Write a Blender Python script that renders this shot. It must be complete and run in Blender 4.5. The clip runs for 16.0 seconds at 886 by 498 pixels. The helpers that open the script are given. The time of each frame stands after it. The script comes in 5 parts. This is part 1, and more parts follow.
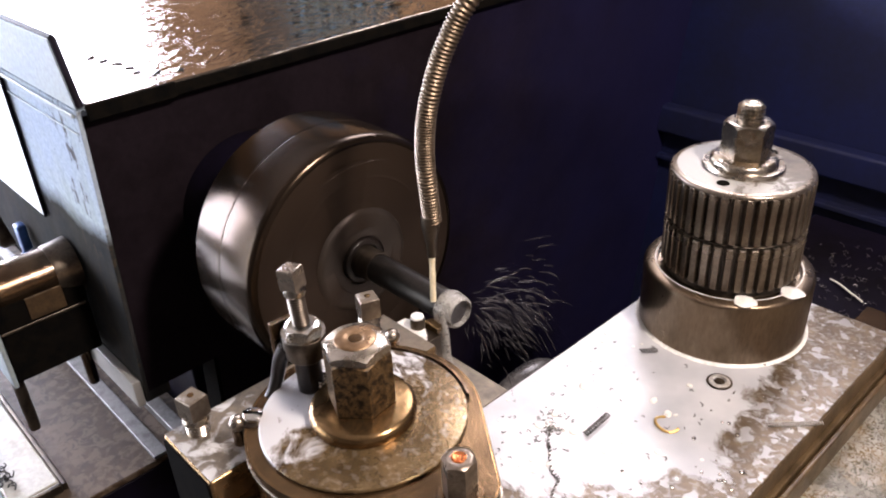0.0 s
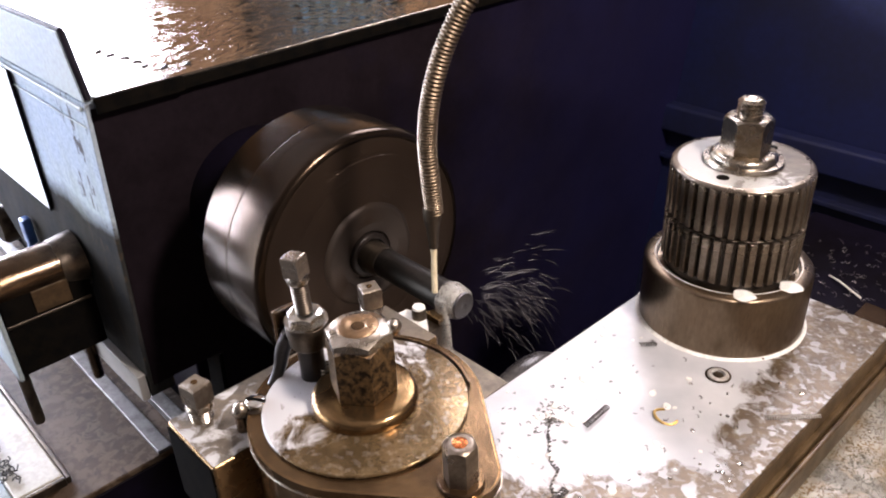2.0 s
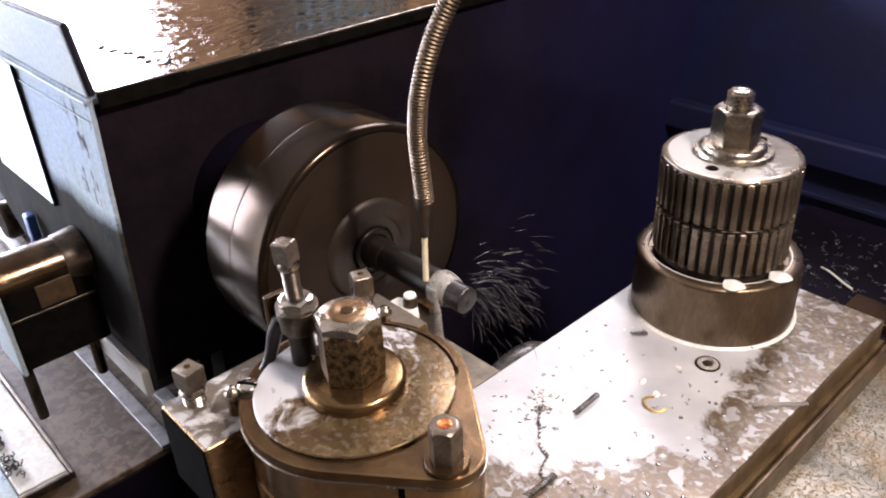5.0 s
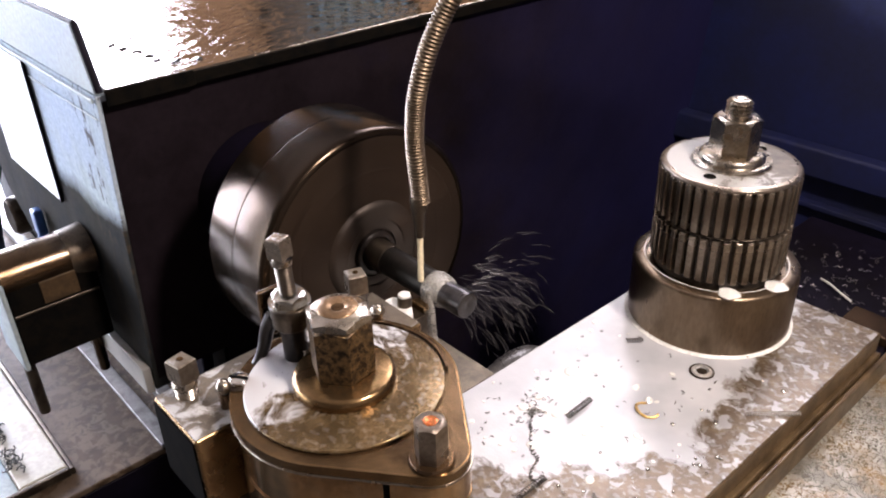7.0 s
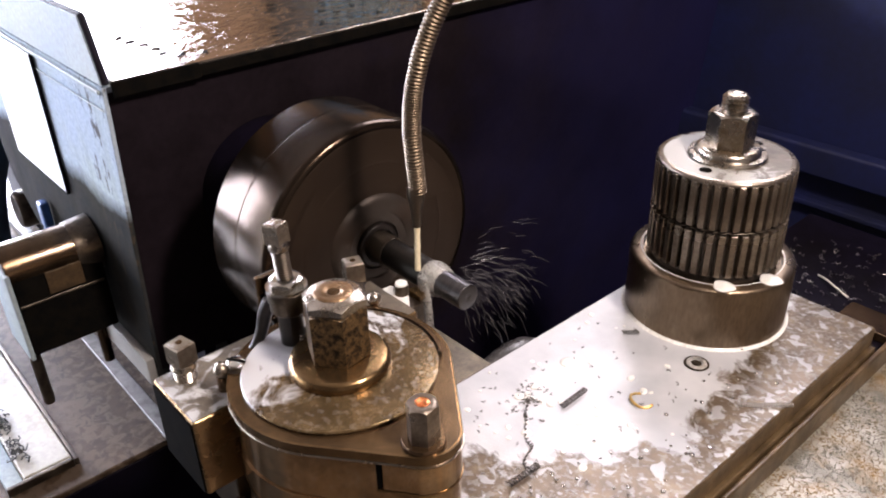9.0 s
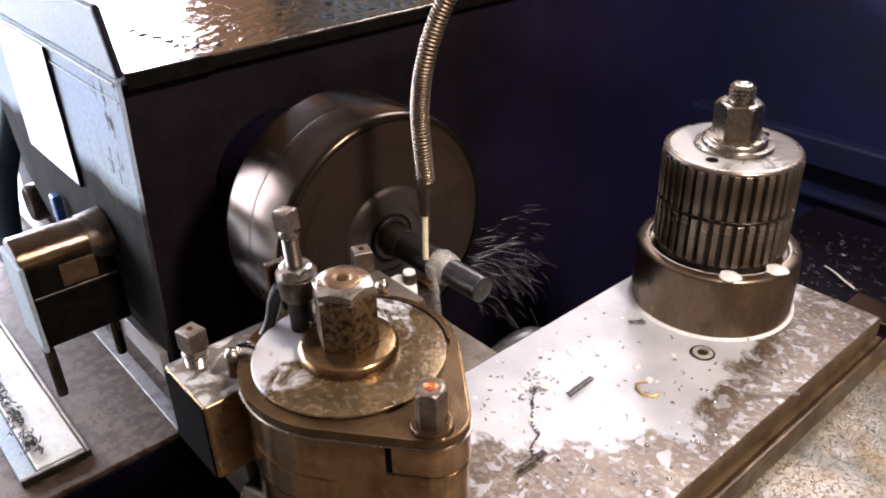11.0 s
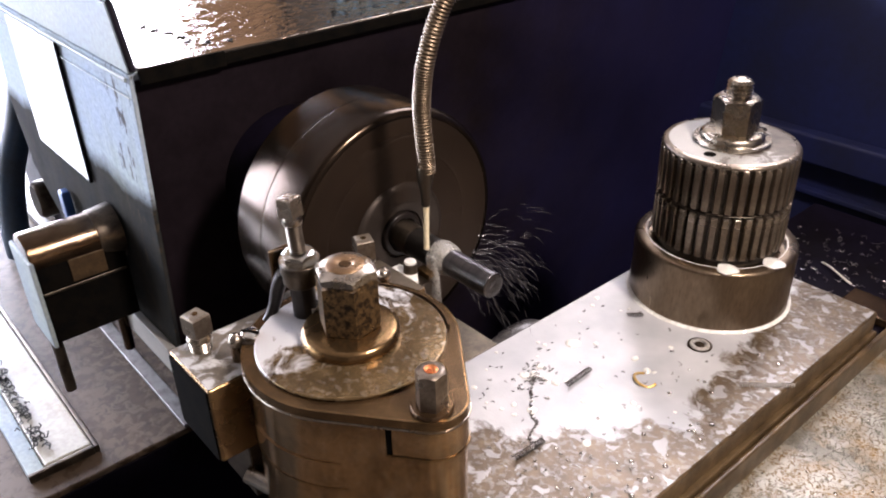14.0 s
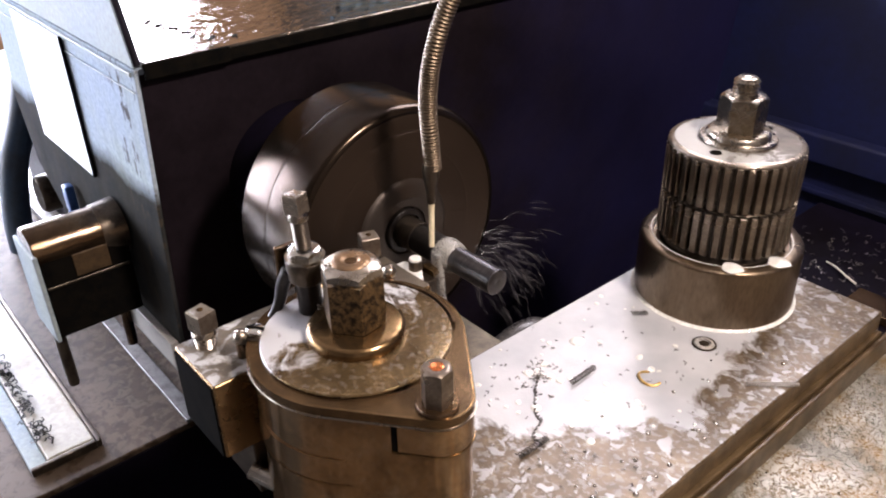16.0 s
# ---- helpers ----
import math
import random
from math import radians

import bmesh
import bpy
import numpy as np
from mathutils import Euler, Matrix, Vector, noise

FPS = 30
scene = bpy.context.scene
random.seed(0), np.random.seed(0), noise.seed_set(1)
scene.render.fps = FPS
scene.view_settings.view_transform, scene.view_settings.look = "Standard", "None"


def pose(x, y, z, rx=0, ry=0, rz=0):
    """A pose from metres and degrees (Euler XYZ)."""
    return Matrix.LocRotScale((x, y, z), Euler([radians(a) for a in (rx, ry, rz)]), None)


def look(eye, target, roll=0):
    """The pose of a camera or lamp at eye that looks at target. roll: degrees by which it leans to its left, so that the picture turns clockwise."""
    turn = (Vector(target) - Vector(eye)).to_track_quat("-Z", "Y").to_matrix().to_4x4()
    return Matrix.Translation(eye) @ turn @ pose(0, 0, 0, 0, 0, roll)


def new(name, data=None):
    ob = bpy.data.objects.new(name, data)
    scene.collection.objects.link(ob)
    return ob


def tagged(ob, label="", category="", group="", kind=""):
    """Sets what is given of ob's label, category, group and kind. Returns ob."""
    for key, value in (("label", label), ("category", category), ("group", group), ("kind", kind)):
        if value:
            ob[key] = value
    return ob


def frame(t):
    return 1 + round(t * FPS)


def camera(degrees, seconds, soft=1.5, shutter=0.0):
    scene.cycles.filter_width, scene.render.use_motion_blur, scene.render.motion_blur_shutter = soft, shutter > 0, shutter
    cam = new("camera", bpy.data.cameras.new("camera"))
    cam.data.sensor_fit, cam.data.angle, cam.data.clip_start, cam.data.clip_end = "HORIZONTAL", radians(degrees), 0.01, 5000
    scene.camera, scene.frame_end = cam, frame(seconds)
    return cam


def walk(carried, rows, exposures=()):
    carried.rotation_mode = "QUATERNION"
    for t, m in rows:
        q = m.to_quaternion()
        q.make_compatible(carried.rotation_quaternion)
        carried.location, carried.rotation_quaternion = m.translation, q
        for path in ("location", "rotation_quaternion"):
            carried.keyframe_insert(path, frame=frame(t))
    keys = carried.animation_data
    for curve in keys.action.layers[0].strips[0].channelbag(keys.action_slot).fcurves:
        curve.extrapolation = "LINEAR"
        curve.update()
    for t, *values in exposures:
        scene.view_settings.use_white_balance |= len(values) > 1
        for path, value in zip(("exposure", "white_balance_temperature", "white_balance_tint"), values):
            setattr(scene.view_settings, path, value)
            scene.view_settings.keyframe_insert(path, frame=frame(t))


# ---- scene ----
# The bed and headstock stand still; the saddle feeds along x towards the chuck and takes its load along.
# seconds, eye seen from the saddle (x, y, z), yaw, pitch, roll, feed of the saddle
PATH = [
    (0.0, 0.1840, -0.4044, 1.3464, 47.88, -29.98, -2.90, -0.0004),
    (0.5, 0.1851, -0.4057, 1.3456, 47.71, -29.88, -2.65, 0.0008),
    (1.0, 0.1858, -0.4068, 1.3455, 47.70, -29.98, -2.66, 0.0021),
    (1.5, 0.1866, -0.4082, 1.3449, 47.88, -29.90, -2.59, 0.0032),
    (2.0, 0.1873, -0.4088, 1.3443, 47.89, -30.00, -2.59, 0.0043),
    (2.5, 0.1887, -0.4083, 1.3434, 47.76, -30.14, -2.56, 0.0060),
    (3.0, 0.1887, -0.4099, 1.3435, 47.76, -30.10, -2.44, 0.0079),
    (3.5, 0.1914, -0.4107, 1.3428, 47.90, -30.11, -2.54, 0.0083),
    (4.0, 0.1920, -0.4107, 1.3432, 47.98, -30.11, -2.59, 0.0104),
    (6.5, 0.2057, -0.4069, 1.3426, 48.57, -30.28, -2.63, 0.0184),
    (7.0, 0.2063, -0.4068, 1.3420, 48.85, -29.71, -1.72, 0.0197),
    (7.5, 0.2098, -0.4058, 1.3399, 48.99, -29.71, -1.43, 0.0209),
    (8.0, 0.2121, -0.4068, 1.3404, 49.43, -29.54, -1.75, 0.0224),
    (8.5, 0.2144, -0.4067, 1.3398, 49.24, -29.63, -1.59, 0.0233),
    (9.0, 0.2161, -0.4088, 1.3392, 49.30, -29.63, -1.51, 0.0236),
    (11.5, 0.2193, -0.4135, 1.3364, 49.83, -29.98, -1.73, 0.0313),
    (12.0, 0.2197, -0.4149, 1.3350, 49.84, -29.94, -1.70, 0.0329),
    (12.5, 0.2214, -0.4170, 1.3363, 49.90, -29.87, -1.59, 0.0344),
    (13.0, 0.2227, -0.4169, 1.3357, 49.94, -29.89, -1.54, 0.0357),
    (13.5, 0.2242, -0.4187, 1.3347, 49.93, -29.88, -1.49, 0.0368),
    (14.0, 0.2263, -0.4188, 1.3354, 49.89, -29.84, -1.43, 0.0387),
    (14.5, 0.2289, -0.4200, 1.3346, 49.89, -29.86, -1.26, 0.0402),
    (15.0, 0.2301, -0.4202, 1.3344, 49.92, -29.91, -1.33, 0.0420),
    (15.5, 0.2316, -0.4207, 1.3345, 50.07, -29.84, -1.19, 0.0431),
    (15.7, 0.2314, -0.4204, 1.3347, 50.05, -29.92, -1.18, 0.0434),
    (16.0, 0.2244, -0.4200, 1.3351, 50.02, -30.04, -1.16, 0.0375),
]
cam = camera(57.8, 16.0, soft=2.0, shutter=0.5)
walk(cam, [(t, pose(x - d, y, z, 90 + pitch, 0, yaw) @ pose(0, 0, 0, 0, 0, roll)) for t, x, y, z, yaw, pitch, roll, d in PATH],
     exposures=[(0.0, 0.57), (16.0, 0.52)])
FEED = [(t, d) for t, _, _, _, _, _, _, d in PATH]

# ---- light ----
world = bpy.data.worlds.new("workshop")
scene.world = world
world.use_nodes = True
sky = world.node_tree.nodes.new("ShaderNodeTexSky")
sky.sky_type, sky.sun_disc = "NISHITA", False
sky.sun_elevation, sky.sun_rotation = radians(35), radians(200)
world.node_tree.links.new(sky.outputs[0], world.node_tree.nodes["Background"].inputs[0])
world.node_tree.nodes["Background"].inputs[1].default_value = 0.1


def area_lamp(name, m, sx, sy, watts, colour):
    d = bpy.data.lights.new(name, "AREA")
    d.shape, d.size, d.size_y, d.energy, d.color = "RECTANGLE", sx, sy, watts, colour
    ob = new(name, d)
    ob.matrix_world = m
    return ob


WINDOW_WATTS, WARM_WATTS = 215, 8.5
# daylight through the window of the wall behind the headstock
area_lamp("window_light", look((-2.44, -0.67, 1.55), (-0.3, -0.67, 1.55)), 2.68, 1.14, WINDOW_WATTS, (0.82, 0.83, 1.0))
# added light from the operator's side, set in an unseen doorway
area_lamp("added_side_light", look((-1.75, -2.44, 1.15), (-0.3, -0.2, 1.05)), 0.95, 1.8, 20, (0.86, 0.90, 1.0))
# unseen ceiling light added over the back of the machine
area_lamp("added_ceiling_light", look((-0.95, 1.80, 2.90), (-0.95, 1.801, 0)), 1.25, 1.35, 60, (1.0, 0.92, 1.0))
# an added warm light over the operator's shoulder, its lamp unseen
area_lamp("added_warm_light", look((0.42, -0.10, 1.72), (-0.06, -0.09, 1.03)), 0.10, 0.10, WARM_WATTS, (1.0, 0.86, 0.80))


# ---- materials ----
def ramp(nt, fac, stops):
    n = nt.nodes.new("ShaderNodeValToRGB")
    el = n.color_ramp.elements
    while len(el) < len(stops):
        el.new(0.5)
    for e, (p, c) in zip(el, stops):
        e.position, e.color = p, (*c, 1) if len(c) == 3 else c
    nt.links.new(fac, n.inputs[0])
    return n.outputs[0]


def noise_tex(nt, scale, detail=5.0, rough=0.6, stretch=(1, 1, 1), distort=0.0):
    tc, mp, n = (nt.nodes.new("ShaderNode" + k) for k in ("TexCoord", "Mapping", "TexNoise"))
    mp.inputs["Scale"].default_value = stretch
    n.inputs["Scale"].default_value, n.inputs["Detail"].default_value = scale, detail
    n.inputs["Roughness"].default_value, n.inputs["Distortion"].default_value = rough, distort
    nt.links.new(tc.outputs["Object"], mp.inputs[0])
    nt.links.new(mp.outputs[0], n.inputs["Vector"])
    return n.outputs[0]


def mix(nt, fac, a, b):
    n = nt.nodes.new("ShaderNodeMix")
    n.data_type = "RGBA"
    for sock, v in ((n.inputs[0], fac), (n.inputs[6], a), (n.inputs[7], b)):
        if isinstance(v, (tuple, float, int)):
            sock.default_value = v if not isinstance(v, tuple) else (*v, 1)
        else:
            nt.links.new(v, sock)
    return n.outputs[2]


def calc(nt, op, a, b=0.0, clamp=False):
    n = nt.nodes.new("ShaderNodeMath")
    n.operation, n.use_clamp = op, clamp
    for sock, v in ((n.inputs[0], a), (n.inputs[1], b)):
        if isinstance(v, (float, int)):
            sock.default_value = v
        else:
            nt.links.new(v, sock)
    return n.outputs[0]


def material(name, base, stain, rough=0.4, metal=0.0, scale=30.0, fine=400.0, bump=0.15, amount=(0.42, 0.62), rough_var=0.18, coat=0.0, stretch=(1, 1, 1), depth=0.0006, gloss=0.5):
    """Base colour with stains at one scale, grain and relief at a finer one, and roughness that goes with both."""
    m = bpy.data.materials.new(name)
    m.use_nodes = True
    nt = m.node_tree
    b = nt.nodes["Principled BSDF"]
    big, small = noise_tex(nt, scale, 6, 0.65, stretch), noise_tex(nt, fine, 4, 0.6, stretch)
    mask = ramp(nt, big, [(amount[0], (0, 0, 0)), (amount[1], (1, 1, 1))])
    col = mix(nt, mask, base, stain)
    grain = ramp(nt, small, [(0.3, (0.72, 0.72, 0.72)), (0.7, (1, 1, 1))])
    mul = nt.nodes.new("ShaderNodeMix")
    mul.data_type, mul.blend_type = "RGBA", "MULTIPLY"
    mul.inputs[0].default_value = 1.0
    nt.links.new(col, mul.inputs[6])
    nt.links.new(grain, mul.inputs[7])
    nt.links.new(mul.outputs[2], b.inputs["Base Color"])
    r = calc(nt, "MULTIPLY_ADD", big, rough_var * 2)
    r.node.inputs[2].default_value = rough - rough_var
    nt.links.new(r, b.inputs["Roughness"])
    b.inputs["Metallic"].default_value = metal
    b.inputs["Coat Weight"].default_value = coat
    b.inputs["Specular IOR Level"].default_value = gloss
    b.inputs["Coat Roughness"].default_value = 0.08
    bp = nt.nodes.new("ShaderNodeBump")
    bp.inputs["Strength"].default_value, bp.inputs["Distance"].default_value = bump, depth
    nt.links.new(calc(nt, "ADD", calc(nt, "MULTIPLY", big, 1.5), small), bp.inputs["Height"])
    nt.links.new(bp.outputs[0], b.inputs["Normal"])
    return m


def sheer(m, alpha):
    """Lets some of the light behind it through, as a thin sheet of liquid does."""
    m.node_tree.nodes["Principled BSDF"].inputs["Alpha"].default_value = alpha
    return m


OILY = material("oily_brown_steel", (0.27, 0.165, 0.085), (0.062, 0.036, 0.018), 0.19, 0.85, 26, 420, 0.14, (0.36, 0.66), rough_var=0.08, coat=0.4)
OILY_DARK = material("dark_oily_steel", (0.10, 0.08, 0.06), (0.035, 0.026, 0.02), 0.34, 0.8, 50, 500, 0.25)
OILY_BLACK = material("black_oily_iron", (0.022, 0.017, 0.015), (0.010, 0.008, 0.007), 0.32, 0.2, 30, 400, 0.2, gloss=0.3)
STEEL = material("machined_steel", (0.50, 0.45, 0.39), (0.28, 0.22, 0.15), 0.27, 1.0, 60, 700, 0.12)
BRIGHT = material("bright_steel", (0.74, 0.73, 0.70), (0.55, 0.50, 0.43), 0.22, 1.0, 70, 700, 0.08)
GOLD = material("oil_filmed_steel", (0.29, 0.185, 0.088), (0.12, 0.068, 0.028), 0.24, 0.95, 60, 600, 0.15)
RUSTY = material("rust_specked_steel", (0.20, 0.128, 0.060), (0.018, 0.011, 0.007), 0.32, 0.7, 330, 1300, 0.35, (0.40, 0.60))
OCHRE = material("ochre_filmed_iron", (0.17, 0.112, 0.056), (0.075, 0.048, 0.023), 0.34, 0.4, 40, 400, 0.2, (0.4, 0.62), coat=0.2)
COPPER = material("copper_plug", (0.86, 0.30, 0.12), (0.60, 0.16, 0.05), 0.25, 0.9, 200, 900, 0.2)
DRUM = material("toothed_steel", (0.31, 0.26, 0.21), (0.155, 0.122, 0.092), 0.30, 0.9, 45, 600, 0.10)
GROOVE = material("dark_groove_steel", (0.065, 0.052, 0.042), (0.032, 0.025, 0.020), 0.34, 0.5, 50, 500, 0.15)
BARREL = material("polished_brown_barrel", (0.115, 0.074, 0.042), (0.055, 0.033, 0.018), 0.17, 0.9, 70, 500, 0.30, rough_var=0.06, coat=0.3)
TAB = material("dull_brass_tab", (0.095, 0.058, 0.028), (0.05, 0.03, 0.014), 0.5, 0.4, 60, 500, 0.2)
CHUCK = material("chuck_steel", (0.054, 0.038, 0.026), (0.029, 0.019, 0.013), 0.20, 0.9, 22, 300, 0.06, rough_var=0.03)
CHUCK_BOSS = material("chuck_boss_steel", (0.070, 0.056, 0.047), (0.040, 0.031, 0.025), 0.45, 0.7, 40, 300, 0.1)
CHUCK_FACE = material("chuck_face_steel", (0.046, 0.030, 0.020), (0.026, 0.016, 0.010), 0.42, 0.7, 22, 300, 0.1)
STOCK = material("black_scale_bar", (0.035, 0.031, 0.028), (0.018, 0.016, 0.014), 0.38, 0.7, 60, 500, 0.2)
TURNED = material("turned_bar", (0.15, 0.145, 0.15), (0.10, 0.095, 0.10), 0.33, 1.0, 30, 900, 0.25, stretch=(8, 1, 1))
BLACK = material("black_enamel", (0.0060, 0.0044, 0.0105), (0.004, 0.0026, 0.0042), 0.55, 0.0, 14, 200, 0.2, gloss=0.07)
NAVY = material("navy_enamel", (0.0075, 0.0115, 0.062), (0.006, 0.008, 0.034), 0.58, 0.0, 7, 120, 0.2)
PAINT = material("worn_blue_grey_paint", (0.27, 0.34, 0.40), (0.36, 0.40, 0.37), 0.50, 0.0, 11, 260, 0.2, (0.4, 0.7), gloss=0.15)
WHITE = material("white_plate", (0.80, 0.82, 0.83), (0.68, 0.70, 0.70), 0.35, 0.0, 12, 200, 0.1)
STRIP = material("oil_stained_white_strip", (0.42, 0.40, 0.34), (0.25, 0.20, 0.115), 0.45, 0.0, 16, 200, 0.2, (0.48, 0.75))
WAY = material("ground_way", (0.19, 0.185, 0.18), (0.08, 0.075, 0.07), 0.42, 0.4, 40, 300, 0.2)
BRASSY = material("brown_filmed_plate", (0.32, 0.20, 0.11), (0.14, 0.08, 0.035), 0.30, 0.7, 35, 400, 0.2)
CHIP = material("blue_grey_chip", (0.40, 0.38, 0.36), (0.12, 0.11, 0.10), 0.3, 1.0, 300, 900, 0.2)
HUMP = material("dark_grey_hump", (0.045, 0.042, 0.042), (0.10, 0.095, 0.09), 0.3, 0.0, 120, 500, 0.3, (0.5, 0.7))
SWARF = material("black_swarf", (0.05, 0.048, 0.045), (0.02, 0.02, 0.02), 0.4, 0.6, 200, 900, 0.3)
STRAW = material("straw_chip", (0.72, 0.50, 0.20), (0.50, 0.30, 0.08), 0.35, 0.5, 200, 900, 0.2)
# near-black without sheen, also put where there is only shade
FLAT_BLACK = material("flat_black", (0.006, 0.005, 0.004), (0.003, 0.003, 0.003), 0.9, 0.0, 100, 500, 0.1, rough_var=0.05, gloss=0.02)
RUBBER = material("black_rubber", (0.022, 0.050, 0.095), (0.016, 0.030, 0.055), 0.45, 0.0, 30, 300, 0.2)
BLUE = material("blue_plastic", (0.05, 0.14, 0.42), (0.03, 0.08, 0.25), 0.35, 0.0, 60, 400, 0.2)
MILK = material("milky_coolant", (0.84, 0.83, 0.79), (0.74, 0.72, 0.66), 0.12, 0.0, 60, 400, 0.15, coat=0.5)
FOAM = sheer(material("coolant_foam", (0.62, 0.60, 0.56), (0.44, 0.42, 0.38), 0.3, 0.0, 160, 600, 0.2), 0.42)
RING = material("turned_ring_steel", (0.30, 0.235, 0.172), (0.18, 0.128, 0.083), 0.30, 0.95, 14, 500, 0.06, (0.34, 0.68), stretch=(1, 1, 0.3))
# pale, barely metallic steel with its glint put into the colour
GLINT = material("painted_glint", (0.62, 0.60, 0.57), (0.40, 0.37, 0.33), 0.3, 0.3, 300, 900, 0.2)
STREAM = material("coolant_stream", (0.82, 0.72, 0.50), (0.74, 0.62, 0.40), 0.15, 0.0, 100, 600, 0.2, coat=0.5)
MIST = sheer(material("flung_coolant", (0.10, 0.094, 0.10), (0.055, 0.052, 0.056), 0.25, 0.0, 100, 600, 0.2), 0.32)
PLASTER = material("grey_plaster", (0.27, 0.225, 0.185), (0.21, 0.175, 0.145), 0.8, 0.0, 1.5, 60, 0.3, depth=0.004)
BOARDS = material("brown_boarded_wall", (0.52, 0.31, 0.15), (0.32, 0.18, 0.085), 0.6, 0.0, 1.2, 40, 0.3, depth=0.004, stretch=(1, 3, 0.3))
DARK_PLASTER = material("dark_plaster", (0.14, 0.118, 0.098), (0.085, 0.072, 0.060), 0.8, 0.0, 1.5, 60, 0.3, depth=0.004)
CONCRETE = material("concrete", (0.11, 0.10, 0.09), (0.07, 0.065, 0.06), 0.7, 0.0, 2.0, 60, 0.4, depth=0.004)


def wet_hood():
    """A brown-black lid under a rippled film of coolant."""
    m = material("wet_hood_lid", (0.30, 0.25, 0.20), (0.17, 0.135, 0.105), 0.07, 0.95, 5, 160, 0.2, (0.35, 0.65), rough_var=0.03)
    nt = m.node_tree
    b = nt.nodes["Principled BSDF"]
    bp = nt.nodes.new("ShaderNodeBump")
    bp.inputs["Strength"].default_value, bp.inputs["Distance"].default_value = 0.30, 0.0010
    rip = noise_tex(nt, 70, 5, 0.6, (1.0, 0.6, 1), 1.4)
    nt.links.new(ramp(nt, rip, [(0.42, (0, 0, 0)), (0.6, (1, 1, 1))]), bp.inputs["Height"])
    nt.links.new(bp.outputs[0], b.inputs["Normal"])
    return m


def flooded_plate():
    """Brown oily iron, flooded on one side by milky coolant that breaks up into blotches at its edge."""
    m = bpy.data.materials.new("coolant_flooded_iron")
    m.use_nodes = True
    nt = m.node_tree
    b = nt.nodes["Principled BSDF"]
    tc, sep = nt.nodes.new("ShaderNodeTexCoord"), nt.nodes.new("ShaderNodeSeparateXYZ")
    nt.links.new(tc.outputs["Object"], sep.inputs[0])
    x, y = sep.outputs[0], sep.outputs[1]
    wob = calc(nt, "MULTIPLY", calc(nt, "SUBTRACT", noise_tex(nt, 34, 5, 0.58, distort=0.4), 0.5), 0.080)
    # the pool ends along two lines that lean on x and y
    e1 = calc(nt, "SUBTRACT", calc(nt, "SUBTRACT", 0.026, x), calc(nt, "MULTIPLY", y, 0.16))
    e2 = calc(nt, "SUBTRACT", calc(nt, "ADD", y, 0.128), calc(nt, "MULTIPLY", x, 1.15))
    pool = calc(nt, "ADD", calc(nt, "MINIMUM", e1, calc(nt, "MULTIPLY", e2, 0.66)), wob)
    flood = calc(nt, "MULTIPLY_ADD", pool, 160.0, True)
    flood.node.inputs[2].default_value = 0.5
    near = calc(nt, "MULTIPLY", calc(nt, "ADD", pool, 0.085), 3.0)
    near.node.use_clamp = True
    # rounded islands of milk on the oil, thinning out away from the pool, and a finer froth between them
    isle = calc(nt, "ADD", noise_tex(nt, 105, 2.5, 0.5, distort=0.5), calc(nt, "MULTIPLY", near, 0.16))
    coarse = calc(nt, "MULTIPLY", ramp(nt, isle, [(0.595, (0, 0, 0)), (0.635, (1, 1, 1))]), 0.58)
    froth = calc(nt, "MULTIPLY", ramp(nt, noise_tex(nt, 230, 2, 0.5, distort=0.4), [(0.50, (0, 0, 0)), (0.60, (1, 1, 1))]), 0.20)
    wet = calc(nt, "MAXIMUM", flood, calc(nt, "MAXIMUM", froth, coarse))
    iron = ramp(nt, noise_tex(nt, 60, 6, 0.65), [(0.35, (0.060, 0.041, 0.022)), (0.55, (0.105, 0.074, 0.044)), (0.72, (0.165, 0.120, 0.066))])
    milk = ramp(nt, noise_tex(nt, 22, 3, 0.5), [(0.35, (0.33, 0.335, 0.35)), (0.65, (0.47, 0.47, 0.48))])
    nt.links.new(mix(nt, wet, iron, milk), b.inputs["Base Color"])
    rr = calc(nt, "MULTIPLY_ADD", wet, -0.06)
    rr.node.inputs[2].default_value = 0.34
    nt.links.new(rr, b.inputs["Roughness"])
    nt.links.new(calc(nt, "MULTIPLY", calc(nt, "SUBTRACT", 1.0, wet), 0.35), b.inputs["Metallic"])
    bp = nt.nodes.new("ShaderNodeBump")
    bp.inputs["Strength"].default_value, bp.inputs["Distance"].default_value = 0.35, 0.0008
    nt.links.new(calc(nt, "ADD", wet, calc(nt, "MULTIPLY", noise_tex(nt, 500, 3, 0.6), 0.25)), bp.inputs["Height"])
    nt.links.new(bp.outputs[0], b.inputs["Normal"])
    return m


